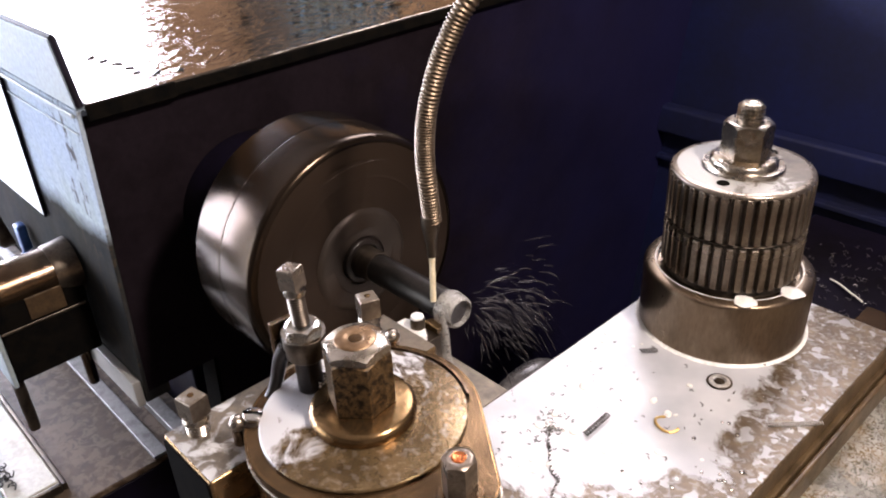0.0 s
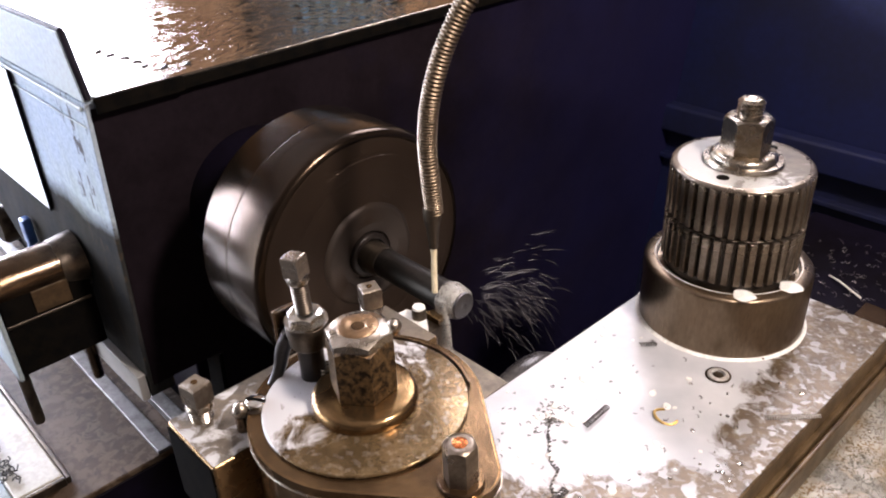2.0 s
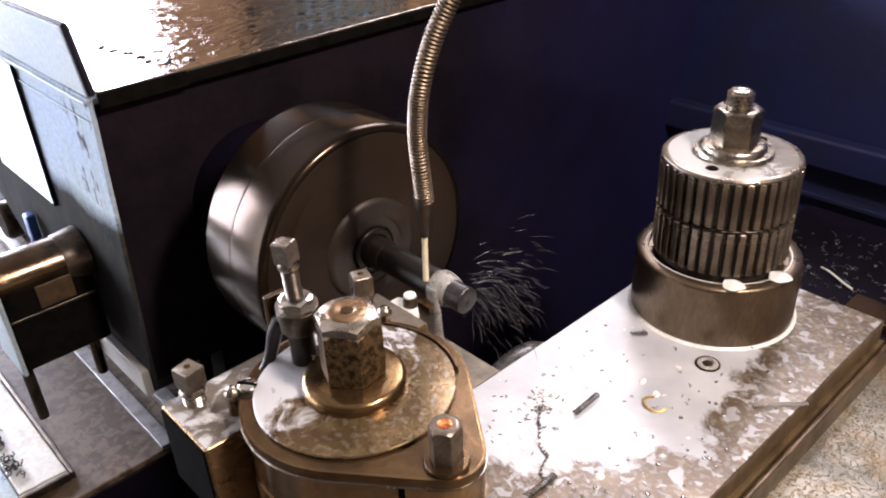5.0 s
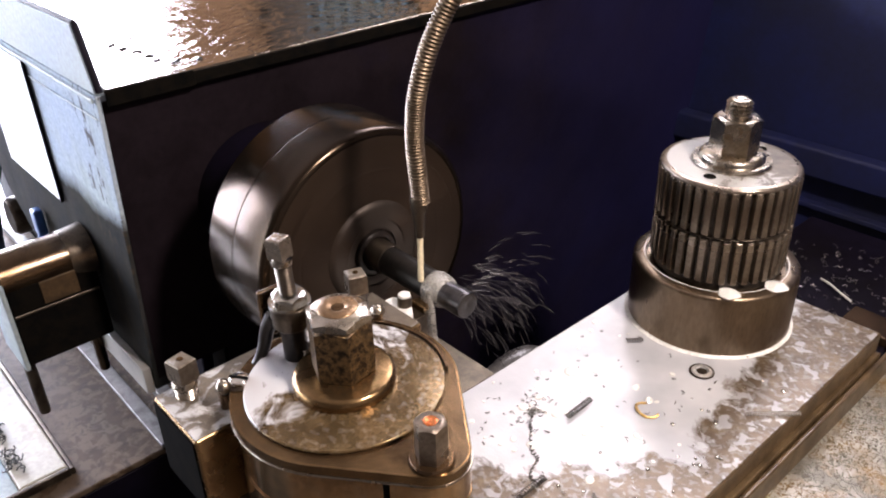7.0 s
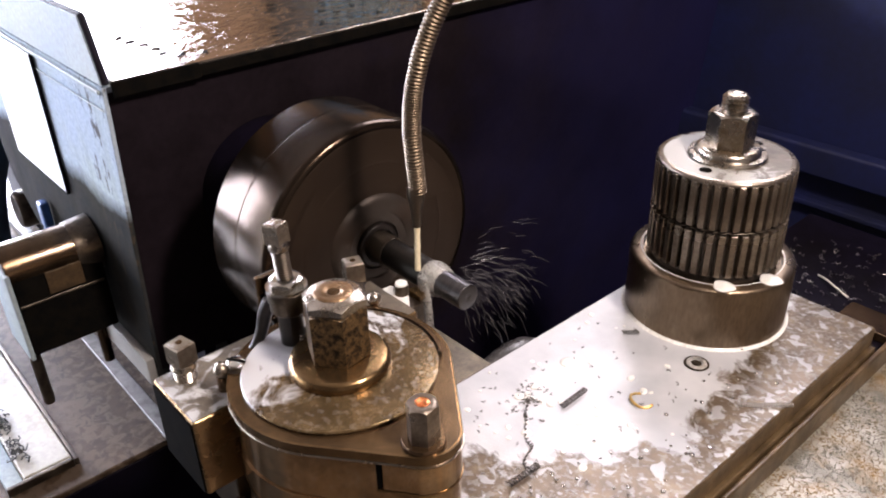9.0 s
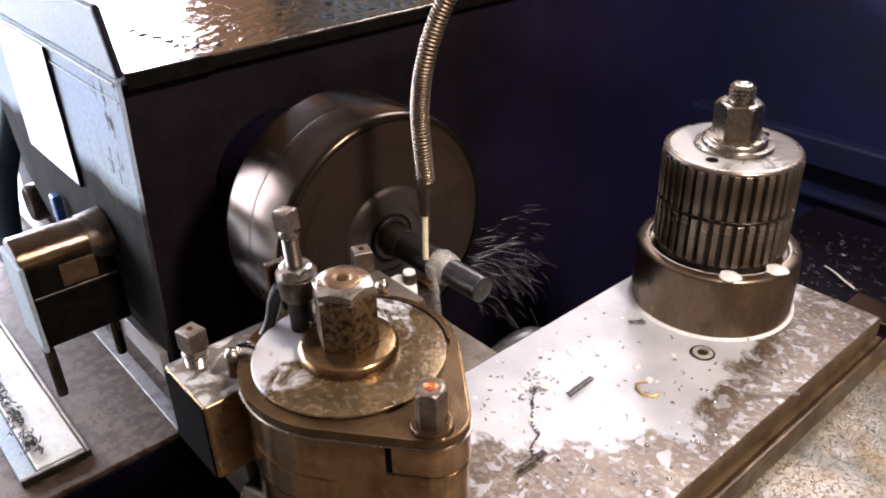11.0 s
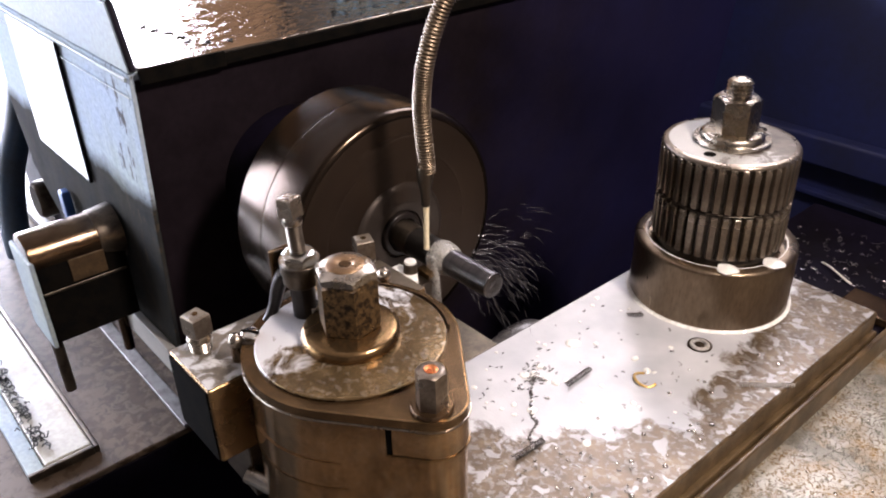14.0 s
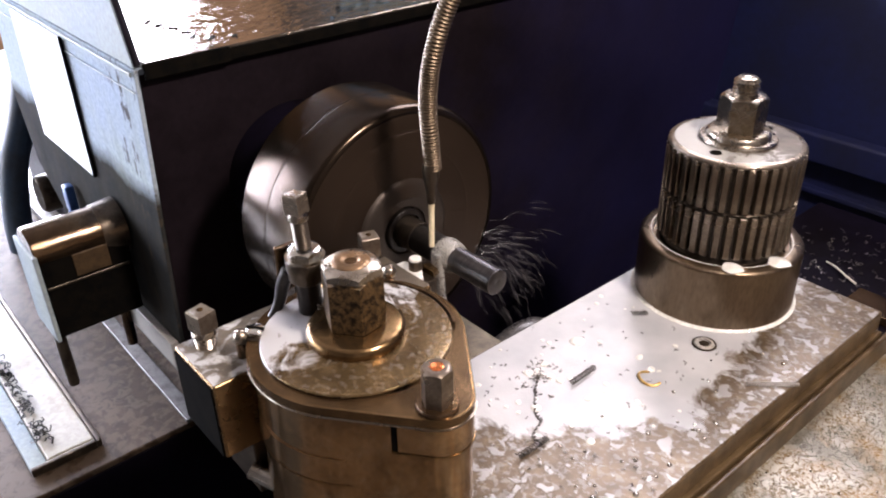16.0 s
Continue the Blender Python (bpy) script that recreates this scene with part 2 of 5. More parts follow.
def beaded_tray():
    """Ochre-stained grey tray with a net of drops."""
    m = material("beaded_tray_iron", (0.11, 0.098, 0.070), (0.26, 0.145, 0.03), 0.40, 0.3, 22, 500, 0.2, (0.45, 0.68), coat=0.05)
    nt = m.node_tree
    b = nt.nodes["Principled BSDF"]
    n = noise_tex(nt, 240, 2, 0.5, distort=0.9)
    line = calc(nt, "ABSOLUTE", calc(nt, "SUBTRACT", n, 0.5))
    drops = ramp(nt, line, [(0.020, (0, 0, 0)), (0.060, (1, 1, 1))])
    link = b.inputs["Base Color"].links[0].from_socket
    pale = ramp(nt, noise_tex(nt, 17, 4, 0.6), [(0.40, (0.15, 0.15, 0.15)), (0.58, (0.75, 0.75, 0.75))])
    nt.links.new(mix(nt, calc(nt, "MULTIPLY", drops, pale), link, (0.42, 0.40, 0.35)), b.inputs["Base Color"])
    bp = nt.nodes.new("ShaderNodeBump")
    bp.inputs["Strength"].default_value, bp.inputs["Distance"].default_value = 0.6, 0.0010
    nt.links.new(drops, bp.inputs["Height"])
    nt.links.new(bp.outputs[0], b.inputs["Normal"])
    return m


def blotched_disc():
    """Brown oiled steel with milky films drying on it."""
    m = material("film_blotched_steel", (0.23, 0.155, 0.075), (0.085, 0.052, 0.022), 0.22, 0.75, 40, 500, 0.15)
    nt = m.node_tree
    b = nt.nodes["Principled BSDF"]
    tc, sep = nt.nodes.new("ShaderNodeTexCoord"), nt.nodes.new("ShaderNodeSeparateXYZ")
    nt.links.new(tc.outputs["Object"], sep.inputs[0])
    away = calc(nt, "MULTIPLY_ADD", calc(nt, "SUBTRACT", calc(nt, "MULTIPLY", sep.outputs[1], -0.10), sep.outputs[0]), 9.0)
    away.node.inputs[2].default_value = 0.03
    f = calc(nt, "ADD", noise_tex(nt, 48, 4, 0.6, distort=0.9), away)
    film = ramp(nt, f, [(0.52, (0, 0, 0)), (0.66, (1, 1, 1))])
    # veins of oil part the film where it thins
    torn = calc(nt, "MULTIPLY", calc(nt, "ADD", sep.outputs[1], 0.012), 60.0)
    torn.node.use_clamp = True
    vein = ramp(nt, noise_tex(nt, 95, 4, 0.6, (1, 1.9, 1), 0.8), [(0.40, (0.1, 0.1, 0.1)), (0.52, (1, 1, 1))])
    vein = calc(nt, "SUBTRACT", 1.0, calc(nt, "MULTIPLY", torn, calc(nt, "SUBTRACT", 1.0, vein)))
    speck = ramp(nt, noise_tex(nt, 300, 3, 0.55), [(0.52, (0, 0, 0)), (0.68, (0.20, 0.20, 0.20))])
    film = calc(nt, "MAXIMUM", calc(nt, "MULTIPLY", film, vein), speck)
    link = b.inputs["Base Color"].links[0].from_socket
    nt.links.new(mix(nt, calc(nt, "MULTIPLY", film, 0.88), link, (0.44, 0.44, 0.45)), b.inputs["Base Color"])
    nt.links.new(calc(nt, "MULTIPLY", calc(nt, "SUBTRACT", 1.0, film), 0.7), b.inputs["Metallic"])
    return m


def grimy_shaded_paint():
    """Worn blue-grey paint, chipped to dark primer; brown dirt and painted shade fill its lower half."""
    m = material("grimy_shaded_blue_grey_paint", (0.40, 0.48, 0.60), (0.43, 0.49, 0.46), 0.75, 0.0, 9, 260, 0.2, (0.4, 0.7), gloss=0.02)
    nt = m.node_tree
    b = nt.nodes["Principled BSDF"]
    tc, sep = nt.nodes.new("ShaderNodeTexCoord"), nt.nodes.new("ShaderNodeSeparateXYZ")
    nt.links.new(tc.outputs["Object"], sep.inputs[0])
    link = b.inputs["Base Color"].links[0].from_socket
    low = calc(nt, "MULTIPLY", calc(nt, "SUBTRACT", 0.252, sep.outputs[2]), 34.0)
    dirt_shade = calc(nt, "ADD", noise_tex(nt, 16, 5, 0.6), low)
    # near-black tone paints the lever block's shade along with the dirt
    dirt_shade_tone = ramp(nt, noise_tex(nt, 30, 5, 0.65), [(0.35, (0.004, 0.003, 0.002)), (0.65, (0.020, 0.015, 0.008))])
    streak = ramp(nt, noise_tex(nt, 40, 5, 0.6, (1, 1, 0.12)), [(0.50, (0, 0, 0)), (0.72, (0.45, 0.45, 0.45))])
    one = mix(nt, ramp(nt, dirt_shade, [(0.45, (0, 0, 0)), (1.0, (0.95, 0.95, 0.95))]), mix(nt, streak, link, (0.18, 0.19, 0.15)), dirt_shade_tone)
    # runs of chipped paint near the front edge
    edge = calc(nt, "MULTIPLY", calc(nt, "ADD", sep.outputs[0], 0.085), 22.0)
    edge.node.use_clamp = True
    chips_ = ramp(nt, noise_tex(nt, 80, 6, 0.72, (1, 1, 0.40)), [(0.555, (0, 0, 0)), (0.60, (1, 1, 1))])
    chips_ = calc(nt, "MULTIPLY", chips_, calc(nt, "MULTIPLY", edge, 0.85))
    nt.links.new(mix(nt, chips_, one, (0.055, 0.045, 0.033)), b.inputs["Base Color"])
    return m


def smeared_steel():
    """Golden-brown oiled steel with dark puddles of oil and a fine pale speckle."""
    m = material("smeared_oily_steel", (0.36, 0.225, 0.115), (0.19, 0.112, 0.052), 0.18, 0.90, 18, 420, 0.08, (0.36, 0.66), rough_var=0.06, coat=0.35)
    nt = m.node_tree
    b = nt.nodes["Principled BSDF"]
    link = b.inputs["Base Color"].links[0].from_socket
    puddle = ramp(nt, noise_tex(nt, 55, 6, 0.68, (1, 0.45, 0.8), 0.8), [(0.47, (0, 0, 0)), (0.66, (0.45, 0.45, 0.45))])
    dark = mix(nt, puddle, link, (0.028, 0.017, 0.008))
    speck = ramp(nt, noise_tex(nt, 380, 3, 0.55), [(0.57, (0, 0, 0)), (0.68, (0.18, 0.18, 0.18))])
    nt.links.new(mix(nt, speck, dark, (0.42, 0.37, 0.29)), b.inputs["Base Color"])
    return m


def shaded_navy_enamel():
    """Near-black enamel that turns navy towards +y: shade and sheen put into the colour."""
    m = material("shaded_navy_enamel", (0.0125, 0.0088, 0.0115), (0.0082, 0.0056, 0.0072), 0.55, 0.0, 14, 200, 0.2, gloss=0.05)
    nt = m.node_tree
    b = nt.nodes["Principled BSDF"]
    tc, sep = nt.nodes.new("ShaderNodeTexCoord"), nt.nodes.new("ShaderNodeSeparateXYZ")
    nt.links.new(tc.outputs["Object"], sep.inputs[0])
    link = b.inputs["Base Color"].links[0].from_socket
    navy_side = calc(nt, "ADD", calc(nt, "MULTIPLY", sep.outputs[1], 0.9), calc(nt, "MULTIPLY", noise_tex(nt, 9, 6, 0.65), 0.4))
    nt.links.new(mix(nt, ramp(nt, navy_side, [(0.42, (0, 0, 0)), (0.84, (1, 1, 1))]), link, (0.0125, 0.0118, 0.046)), b.inputs["Base Color"])
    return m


SHADED_NAVY = shaded_navy_enamel()
SMEAR = smeared_steel()
PLATE = material("oily_plate_steel", (0.17, 0.104, 0.050), (0.070, 0.040, 0.018), 0.24, 0.80, 34, 420, 0.14, (0.38, 0.64), rough_var=0.08)
SIDE = grimy_shaded_paint()
HOOD, FLOOD, TRAY, DISC = wet_hood(), flooded_plate(), beaded_tray(), blotched_disc()
def filmed_top(name, lean_x, lean_y, offset, oil, milk=(0.36, 0.35, 0.335), rough=0.38, metal=0.7, gloss=0.5):
    """A milky film that thins out to veins and specks of oily steel towards one side."""
    m = material(name, oil, tuple(c * 0.45 for c in oil), rough, 0.5, 60, 500, 0.15, gloss=gloss)
    nt = m.node_tree
    b = nt.nodes["Principled BSDF"]
    tc, sep = nt.nodes.new("ShaderNodeTexCoord"), nt.nodes.new("ShaderNodeSeparateXYZ")
    nt.links.new(tc.outputs["Object"], sep.inputs[0])
    lean = calc(nt, "ADD", calc(nt, "MULTIPLY", sep.outputs[0], lean_x), calc(nt, "MULTIPLY", sep.outputs[1], lean_y))
    f = calc(nt, "ADD", calc(nt, "ADD", noise_tex(nt, 95, 5, 0.65, distort=0.6), lean), offset)
    film = ramp(nt, f, [(0.46, (0.12, 0.12, 0.12)), (0.56, (1, 1, 1))])
    link = b.inputs["Base Color"].links[0].from_socket
    nt.links.new(mix(nt, film, link, milk), b.inputs["Base Color"])
    nt.links.new(calc(nt, "MULTIPLY", calc(nt, "SUBTRACT", 1.0, film), metal), b.inputs["Metallic"])
    return m


TOPFILM = filmed_top("speckled_film_steel", -4.2, -3.8, 0.06, (0.12, 0.095, 0.07), (0.32, 0.31, 0.29))
HOLDFILM = filmed_top("filmed_holder_top", 1.5, -1.6, -0.09, (0.17, 0.13, 0.085))
BED = filmed_top("oily_bed_iron", 0.0, -0.4, -0.10, (0.058, 0.034, 0.017), (0.090, 0.064, 0.045), 0.50, 0.15, 0.15)
PLATEFILM = filmed_top("wet_plate_top", 1.5, 1.5, -0.02, (0.15, 0.11, 0.065))
HOLDER = material("holder_steel", (0.27, 0.175, 0.088), (0.14, 0.085, 0.040), 0.26, 0.85, 30, 500, 0.2, (0.42, 0.66))


# ---- shapes ----
def box(bm, x0, x1, y0, y1, z0, z1, bevel=0.001, seg=2):
    r = bmesh.ops.create_cube(bm, size=1.0, matrix=Matrix.Translation(((x0 + x1) / 2, (y0 + y1) / 2, (z0 + z1) / 2)) @ Matrix.Diagonal((x1 - x0, y1 - y0, z1 - z0, 1)))
    if bevel > 0:
        es = list({e for v in r["verts"] for e in v.link_edges})
        bmesh.ops.bevel(bm, geom=es, offset=bevel, segments=seg, affect="EDGES", profile=0.5)
    return bm


def revolve(bm, profile, seg=48, m=Matrix(), closed=False):
    """A turned body: profile of (radius, height) round z."""
    rings = []
    for r, z in profile:
        if r <= 1e-6:
            rings.append([bm.verts.new(m @ Vector((0, 0, z)))])
        else:
            rings.append([bm.verts.new(m @ Vector((r * math.cos(2 * math.pi * i / seg), r * math.sin(2 * math.pi * i / seg), z))) for i in range(seg)])
    pairs = list(zip(rings, rings[1:])) + ([(rings[-1], rings[0])] if closed else [])
    for a, b in pairs:
        for i in range(seg):
            j = (i + 1) % seg
            q = [a[i % len(a)], a[j % len(a)], b[j % len(b)], b[i % len(b)]]
            q = [v for k, v in enumerate(q) if v not in q[:k]]
            if len(q) > 2:
                bm.faces.new(q)
    return bm


def prism(bm, pts, z0, z1, bevel=0.0, m=Matrix(), seg=2):
    lo, hi = ([bm.verts.new(m @ Vector((x, y, z))) for x, y in pts] for z in (z0, z1))
    n = len(pts)
    faces = [bm.faces.new(hi), bm.faces.new(lo[::-1])] + [bm.faces.new((lo[i], lo[(i + 1) % n], hi[(i + 1) % n], hi[i])) for i in range(n)]
    if bevel > 0:
        es = [e for e in faces[0].edges] + [e for e in faces[1].edges]
        bmesh.ops.bevel(bm, geom=es, offset=bevel, segments=seg, affect="EDGES", profile=0.5)
    return bm


def ngon(n, r, turn=0.0):
    return [(r * math.cos(radians(turn) + 2 * math.pi * i / n), r * math.sin(radians(turn) + 2 * math.pi * i / n)) for i in range(n)]


def sweep(bm, path, radius, seg=10, caps=True):
    """A tube along points; radius may be a number or one for each point."""
    pts = [Vector(p) for p in path]
    rad = radius if isinstance(radius, (list, tuple)) else [radius] * len(pts)
    up, rings = Vector((0.3, 0.5, 0.81)), []
    for i, p in enumerate(pts):
        d = (pts[min(i + 1, len(pts) - 1)] - pts[max(i - 1, 0)]).normalized()
        a = (up - d * up.dot(d))
        a = a.normalized() if a.length > 1e-4 else d.orthogonal().normalized()
        b, up = d.cross(a), a
        rings.append([bm.verts.new(p + (a * math.cos(2 * math.pi * k / seg) + b * math.sin(2 * math.pi * k / seg)) * rad[i]) for k in range(seg)])
    for r0, r1 in zip(rings, rings[1:]):
        for k in range(seg):
            bm.faces.new((r0[k], r0[(k + 1) % seg], r1[(k + 1) % seg], r1[k]))
    if caps:
        bm.faces.new(rings[0][::-1])
        bm.faces.new(rings[-1])
    return bm


def curve_points(ctrl, n):
    """A smooth line through control points."""
    c = [Vector(p) for p in ctrl]
    c = [2 * c[0] - c[1]] + c + [2 * c[-1] - c[-2]]
    out = []
    for s in range(n):
        u = s / (n - 1) * (len(c) - 3)
        i = min(int(u), len(c) - 4)
        f = u - i
        a, b, d, e = c[i:i + 4]
        out.append(0.5 * ((2 * b) + (d - a) * f + (2 * a - 5 * b + 4 * d - e) * f * f + (3 * b - a - 3 * d + e) * f ** 3))
    return out


def B():
    return bmesh.new()


def even_normals(me, angle):
    """Corner normals weighted by face area, so that flat faces stay flat beside their rounded edges."""
    nl, nf = len(me.loops), len(me.polygons)
    fn, fa = np.empty(nf * 3), np.empty(nf)
    me.polygons.foreach_get("normal", fn)
    me.polygons.foreach_get("area", fa)
    fn = fn.reshape(-1, 3)
    total = np.empty(nf, int)
    me.polygons.foreach_get("loop_total", total)
    face = np.repeat(np.arange(nf), total)
    vert = np.empty(nl, int)
    me.loops.foreach_get("vertex_index", vert)
    order = np.argsort(vert, kind="stable")
    count = np.bincount(vert, minlength=len(me.vertices))
    start = np.concatenate(([0], np.cumsum(count)[:-1]))
    out = np.zeros((nl, 3))
    for k in np.unique(count[count > 0]):
        v = np.nonzero(count == k)[0]
        loops = order[start[v][:, None] + np.arange(k)]
        n, w = fn[face[loops]], fa[face[loops]]
        near = np.einsum("aic,ajc->aij", n, n) > math.cos(radians(angle * 1.6))
        out[loops] = np.einsum("aij,aj,ajc->aic", near.astype(float), w, n)
    size = np.linalg.norm(out, axis=1)
    out[size < 1e-12] = fn[face[size < 1e-12]]
    out /= np.maximum(np.linalg.norm(out, axis=1), 1e-12)[:, None]
    me.normals_split_custom_set(out.tolist())


def mesh_object(name, bm, mat, angle=32):
    bmesh.ops.recalc_face_normals(bm, faces=bm.faces)
    me = bpy.data.meshes.new(name)
    bm.to_mesh(me)
    bm.free()
    for p in me.polygons:
        p.use_smooth = True
    me.set_sharp_from_angle(angle=radians(angle))
    even_normals(me, angle)
    me.materials.append(mat)
    return new(name, me)


def part(name, bm, mat, parent, label="", m=None):
    ob = mesh_object(name, bm, mat)
    ob.parent = parent
    if m is not None:
        ob.matrix_basis = m
    return tagged(ob, label)


RIDERS = []


def thing(name, x, y, z, label, category, rides=False, group="", kind=""):
    ob = new(name)
    ob.empty_display_size = 0.02
    ob.location = (x, y, z)
    tagged(ob, label, category, group, kind)
    if rides:
        RIDERS.append((ob, pose(x, y, z)))
    return ob


def solid(name, bm, mat, label, category, at=(0, 0, 0), rides=False, group="", kind=""):
    ob = mesh_object(name, bm, mat)
    ob.location = at
    tagged(ob, label, category, group, kind)
    if rides:
        RIDERS.append((ob, pose(*at)))
    return ob


# ---- the workshop round the machine ----
def workshop():
    # an unseen room; its wall tones set what the metal reflects
    solid("floor", box(B(), -2.6, 2.6, -2.6, 3.2, -0.1, 0.0, 0), CONCRETE, "grey concrete workshop floor", "floor", kind="structure")
    solid("ceiling", box(B(), -2.6, 2.6, -2.6, 3.2, 3.0, 3.1, 0), PLASTER, "grey plastered workshop ceiling", "ceiling", kind="structure")
    solid("wall_east", box(B(), 2.5, 2.6, -2.6, 3.2, 0.0, 3.0, 0), PLASTER, "grey plastered workshop wall", "wall", kind="structure")
    bm = B()
    box(bm, -2.6, -2.35, -2.6, -2.5, 0.0, 3.0, 0)
    box(bm, -1.15, 2.5, -2.6, -2.5, 0.0, 3.0, 0)
    box(bm, -2.35, -1.15, -2.6, -2.5, 2.1, 3.0, 0)
    # kept dark so that faces turned this way reflect little
    solid("wall_south", bm, DARK_PLASTER, "unseen dark grey wall with a doorway, toned for the reflections", "wall", kind="structure")
    # made-up doorway that goes with the added side light
    door = thing("door_1", -1.75, -2.55, 0.0, "unseen doorway with a steel frame, added round the side light", "door", kind="structure")
    for x in (-0.575, 0.575):
        part("door_frame", box(B(), x - 0.025, x + 0.025, -0.04, 0.04, 0.0, 2.05, 0.003), PAINT, door)
    solid("wall_north", box(B(), -2.6, 2.5, 3.1, 3.2, 0.0, 3.0, 0), PLASTER, "grey plastered workshop wall", "wall", kind="structure")
    bm = B()
    box(bm, -2.6, -2.5, -2.5, 3.1, 0.0, 0.95, 0)
    box(bm, -2.6, -2.5, -2.5, 3.1, 2.25, 3.0, 0)
    for y0, y1 in ((-2.5, -2.02), (0.68, 1.26), (1.86, 3.1)):
        box(bm, -2.6, -2.5, y0, y1, 0.95, 2.25, 0)
    box(bm, -2.6, -2.5, -2.02, 0.68, 2.14, 2.25, 0)
    solid("wall_west", bm, BOARDS, "brown boarded workshop wall with two window openings", "wall", kind="structure")
    solid("trim_post", box(B(), -2.499, -2.44, 1.08, 1.25, 0.0, 3.0, 0.004), DARK_PLASTER, "dark post between the windows", "post", kind="structure")
    win = thing("window_1", -2.55, -0.67, 0.95, "steel-framed workshop window letting in cold daylight", "window", kind="structure")
    for y in (-1.32, -0.44, 0.44, 1.32):
        part("window_frame", box(B(), -0.02, 0.02, y - 0.02, y + 0.02, 0.0, 1.18, 0.003), PAINT, win)
    side = thing("window_2", -2.55, 1.56, 0.95, "narrow workshop window behind upright bars", "window", kind="structure")
    for k in range(9):
        y = -0.28 + 0.07 * k
        part("window_bar", box(B(), -0.012, 0.012, y - 0.014, y + 0.014, 0.0, 1.30, 0.003), OILY_BLACK, side)


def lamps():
    # unseen lamp body, added round the warm light above the lathe
    w = thing("added_lamp_head", 0.42, -0.10, 1.72, "unseen lamp head with a grey shade, added round the warm light", "work lamp")
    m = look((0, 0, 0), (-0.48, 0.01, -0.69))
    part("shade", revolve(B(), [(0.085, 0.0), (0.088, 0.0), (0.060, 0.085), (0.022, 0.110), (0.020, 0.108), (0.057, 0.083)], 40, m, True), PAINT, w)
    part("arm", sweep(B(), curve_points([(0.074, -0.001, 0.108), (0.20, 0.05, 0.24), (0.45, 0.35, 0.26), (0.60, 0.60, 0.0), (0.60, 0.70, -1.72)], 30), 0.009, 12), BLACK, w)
    # housing out of view, added to go with the ceiling light
    f = thing("added_batten", -0.95, 1.80, 2.92, "unseen white housing added over the ceiling light", "ceiling light")
    part("housing", box(B(), -0.64, 0.64, -0.69, 0.69, 0.0, 0.075, 0.004), WHITE, f)


workshop()
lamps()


# ---- the lathe that stands still ----
def headstock():
    h = thing("headstock", -0.3009, -0.2545, 0.8515, "dark lathe headstock with a wet lid and worn blue-grey side", "machine headstock")
    W, Z = 0.90, 0.34
    bm = prism(B(), [(0.003, Z - 0.008), (0.003, 0.105), (0.0622, 0.105), (0.0622, -0.25), (W, -0.25), (W, Z - 0.008)], -0.02, 0.0, 0.0, Matrix(((0, 0, 1, 0), (1, 0, 0, 0), (0, 1, 0, 0), (0, 0, 0, 1))))
    for v in bm.verts:
        v.co.x -= 0.11 * (Z - v.co.z)
    part("front_panel", bm, SHADED_NAVY, h, "navy-black front panel behind the chuck, its sheen put into the colour")
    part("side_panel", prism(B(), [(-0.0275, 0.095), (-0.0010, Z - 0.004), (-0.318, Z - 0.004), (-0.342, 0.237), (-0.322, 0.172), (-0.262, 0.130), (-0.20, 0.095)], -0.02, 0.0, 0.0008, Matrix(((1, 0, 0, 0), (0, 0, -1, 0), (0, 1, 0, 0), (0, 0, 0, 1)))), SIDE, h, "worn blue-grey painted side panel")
    part("foot_ledge", box(B(), -0.116, -0.0280, -0.0068, -0.0004, 0.093, 0.1165, 0.0010), TOPFILM, h, "pale ledge along the foot of the side panel")
    part("rear_panel", box(B(), -0.80, -0.306, 0.30, W, -0.25, Z - 0.008, 0.002), BLACK, h)
    # black boxes stand for the dark of the recess below the panels
    part("recess_box", box(B(), -0.70, -0.088, 0.062, W, -0.25, 0.104, 0.002), BLACK, h, "black box for the shade in the recess under the headstock")
    # added black strip hides the panel edge that catches light
    part("edge_darkener", prism(B(), [(-0.050, 0.104), (-0.0255, 0.104), (-0.064, -0.25), (-0.088, -0.25)], -0.0618, -0.0585, 0.0, Matrix(((1, 0, 0, 0), (0, 0, -1, 0), (0, 1, 0, 0), (0, 0, 0, 1)))), FLAT_BLACK, h, "black strip added to darken the front panel's edge")
    part("recess_top", box(B(), -0.304, -0.050, 0.021, 0.061, 0.098, 0.104, 0.001), BLACK, h)
    part("lid", box(B(), -0.85, 0.004, 0.006, W, Z - 0.006, Z, 0.0015), HOOD, h, "lid under a rippled film of coolant")
    part("lid_edge", box(B(), 0.0045, 0.0065, 0.004, W, Z - 0.009, Z - 0.001, 0.0008), FLAT_BLACK, h)
    part("lid_patch", box(B(), 0.0045, 0.0072, 0.004, 0.062, Z - 0.010, Z + 0.0003, 0.001), FLAT_BLACK, h, "bent lip at the corner of the lid")
    up = [(-0.0005, Z - 0.003), (-0.0165, Z + 0.037), (-0.10, Z + 0.036), (-0.32, Z + 0.034), (-0.32, Z - 0.003)]
    flip = Matrix(((1, 0, 0, 0), (0, 0, -1, 0), (0, 1, 0, 0), (0, 0, 0, 1)))
    part("upstand", prism(B(), up, -0.006, 0.0, 0.0008, flip), PAINT, h, "blue-grey upstand along the lid")
    part("upstand_edge", sweep(B(), [(0.0, 0.003, Z - 0.002), (-0.0165, 0.003, Z + 0.037), (-0.10, 0.003, Z + 0.0365), (-0.32, 0.003, Z + 0.0345)], 0.0022, 8), BLACK, h)
    part("seam", box(B(), -0.30, -0.004, -0.0022, -0.0003, Z - 0.009, Z - 0.006, 0.0008), PAINT, h, "pale paint seam")
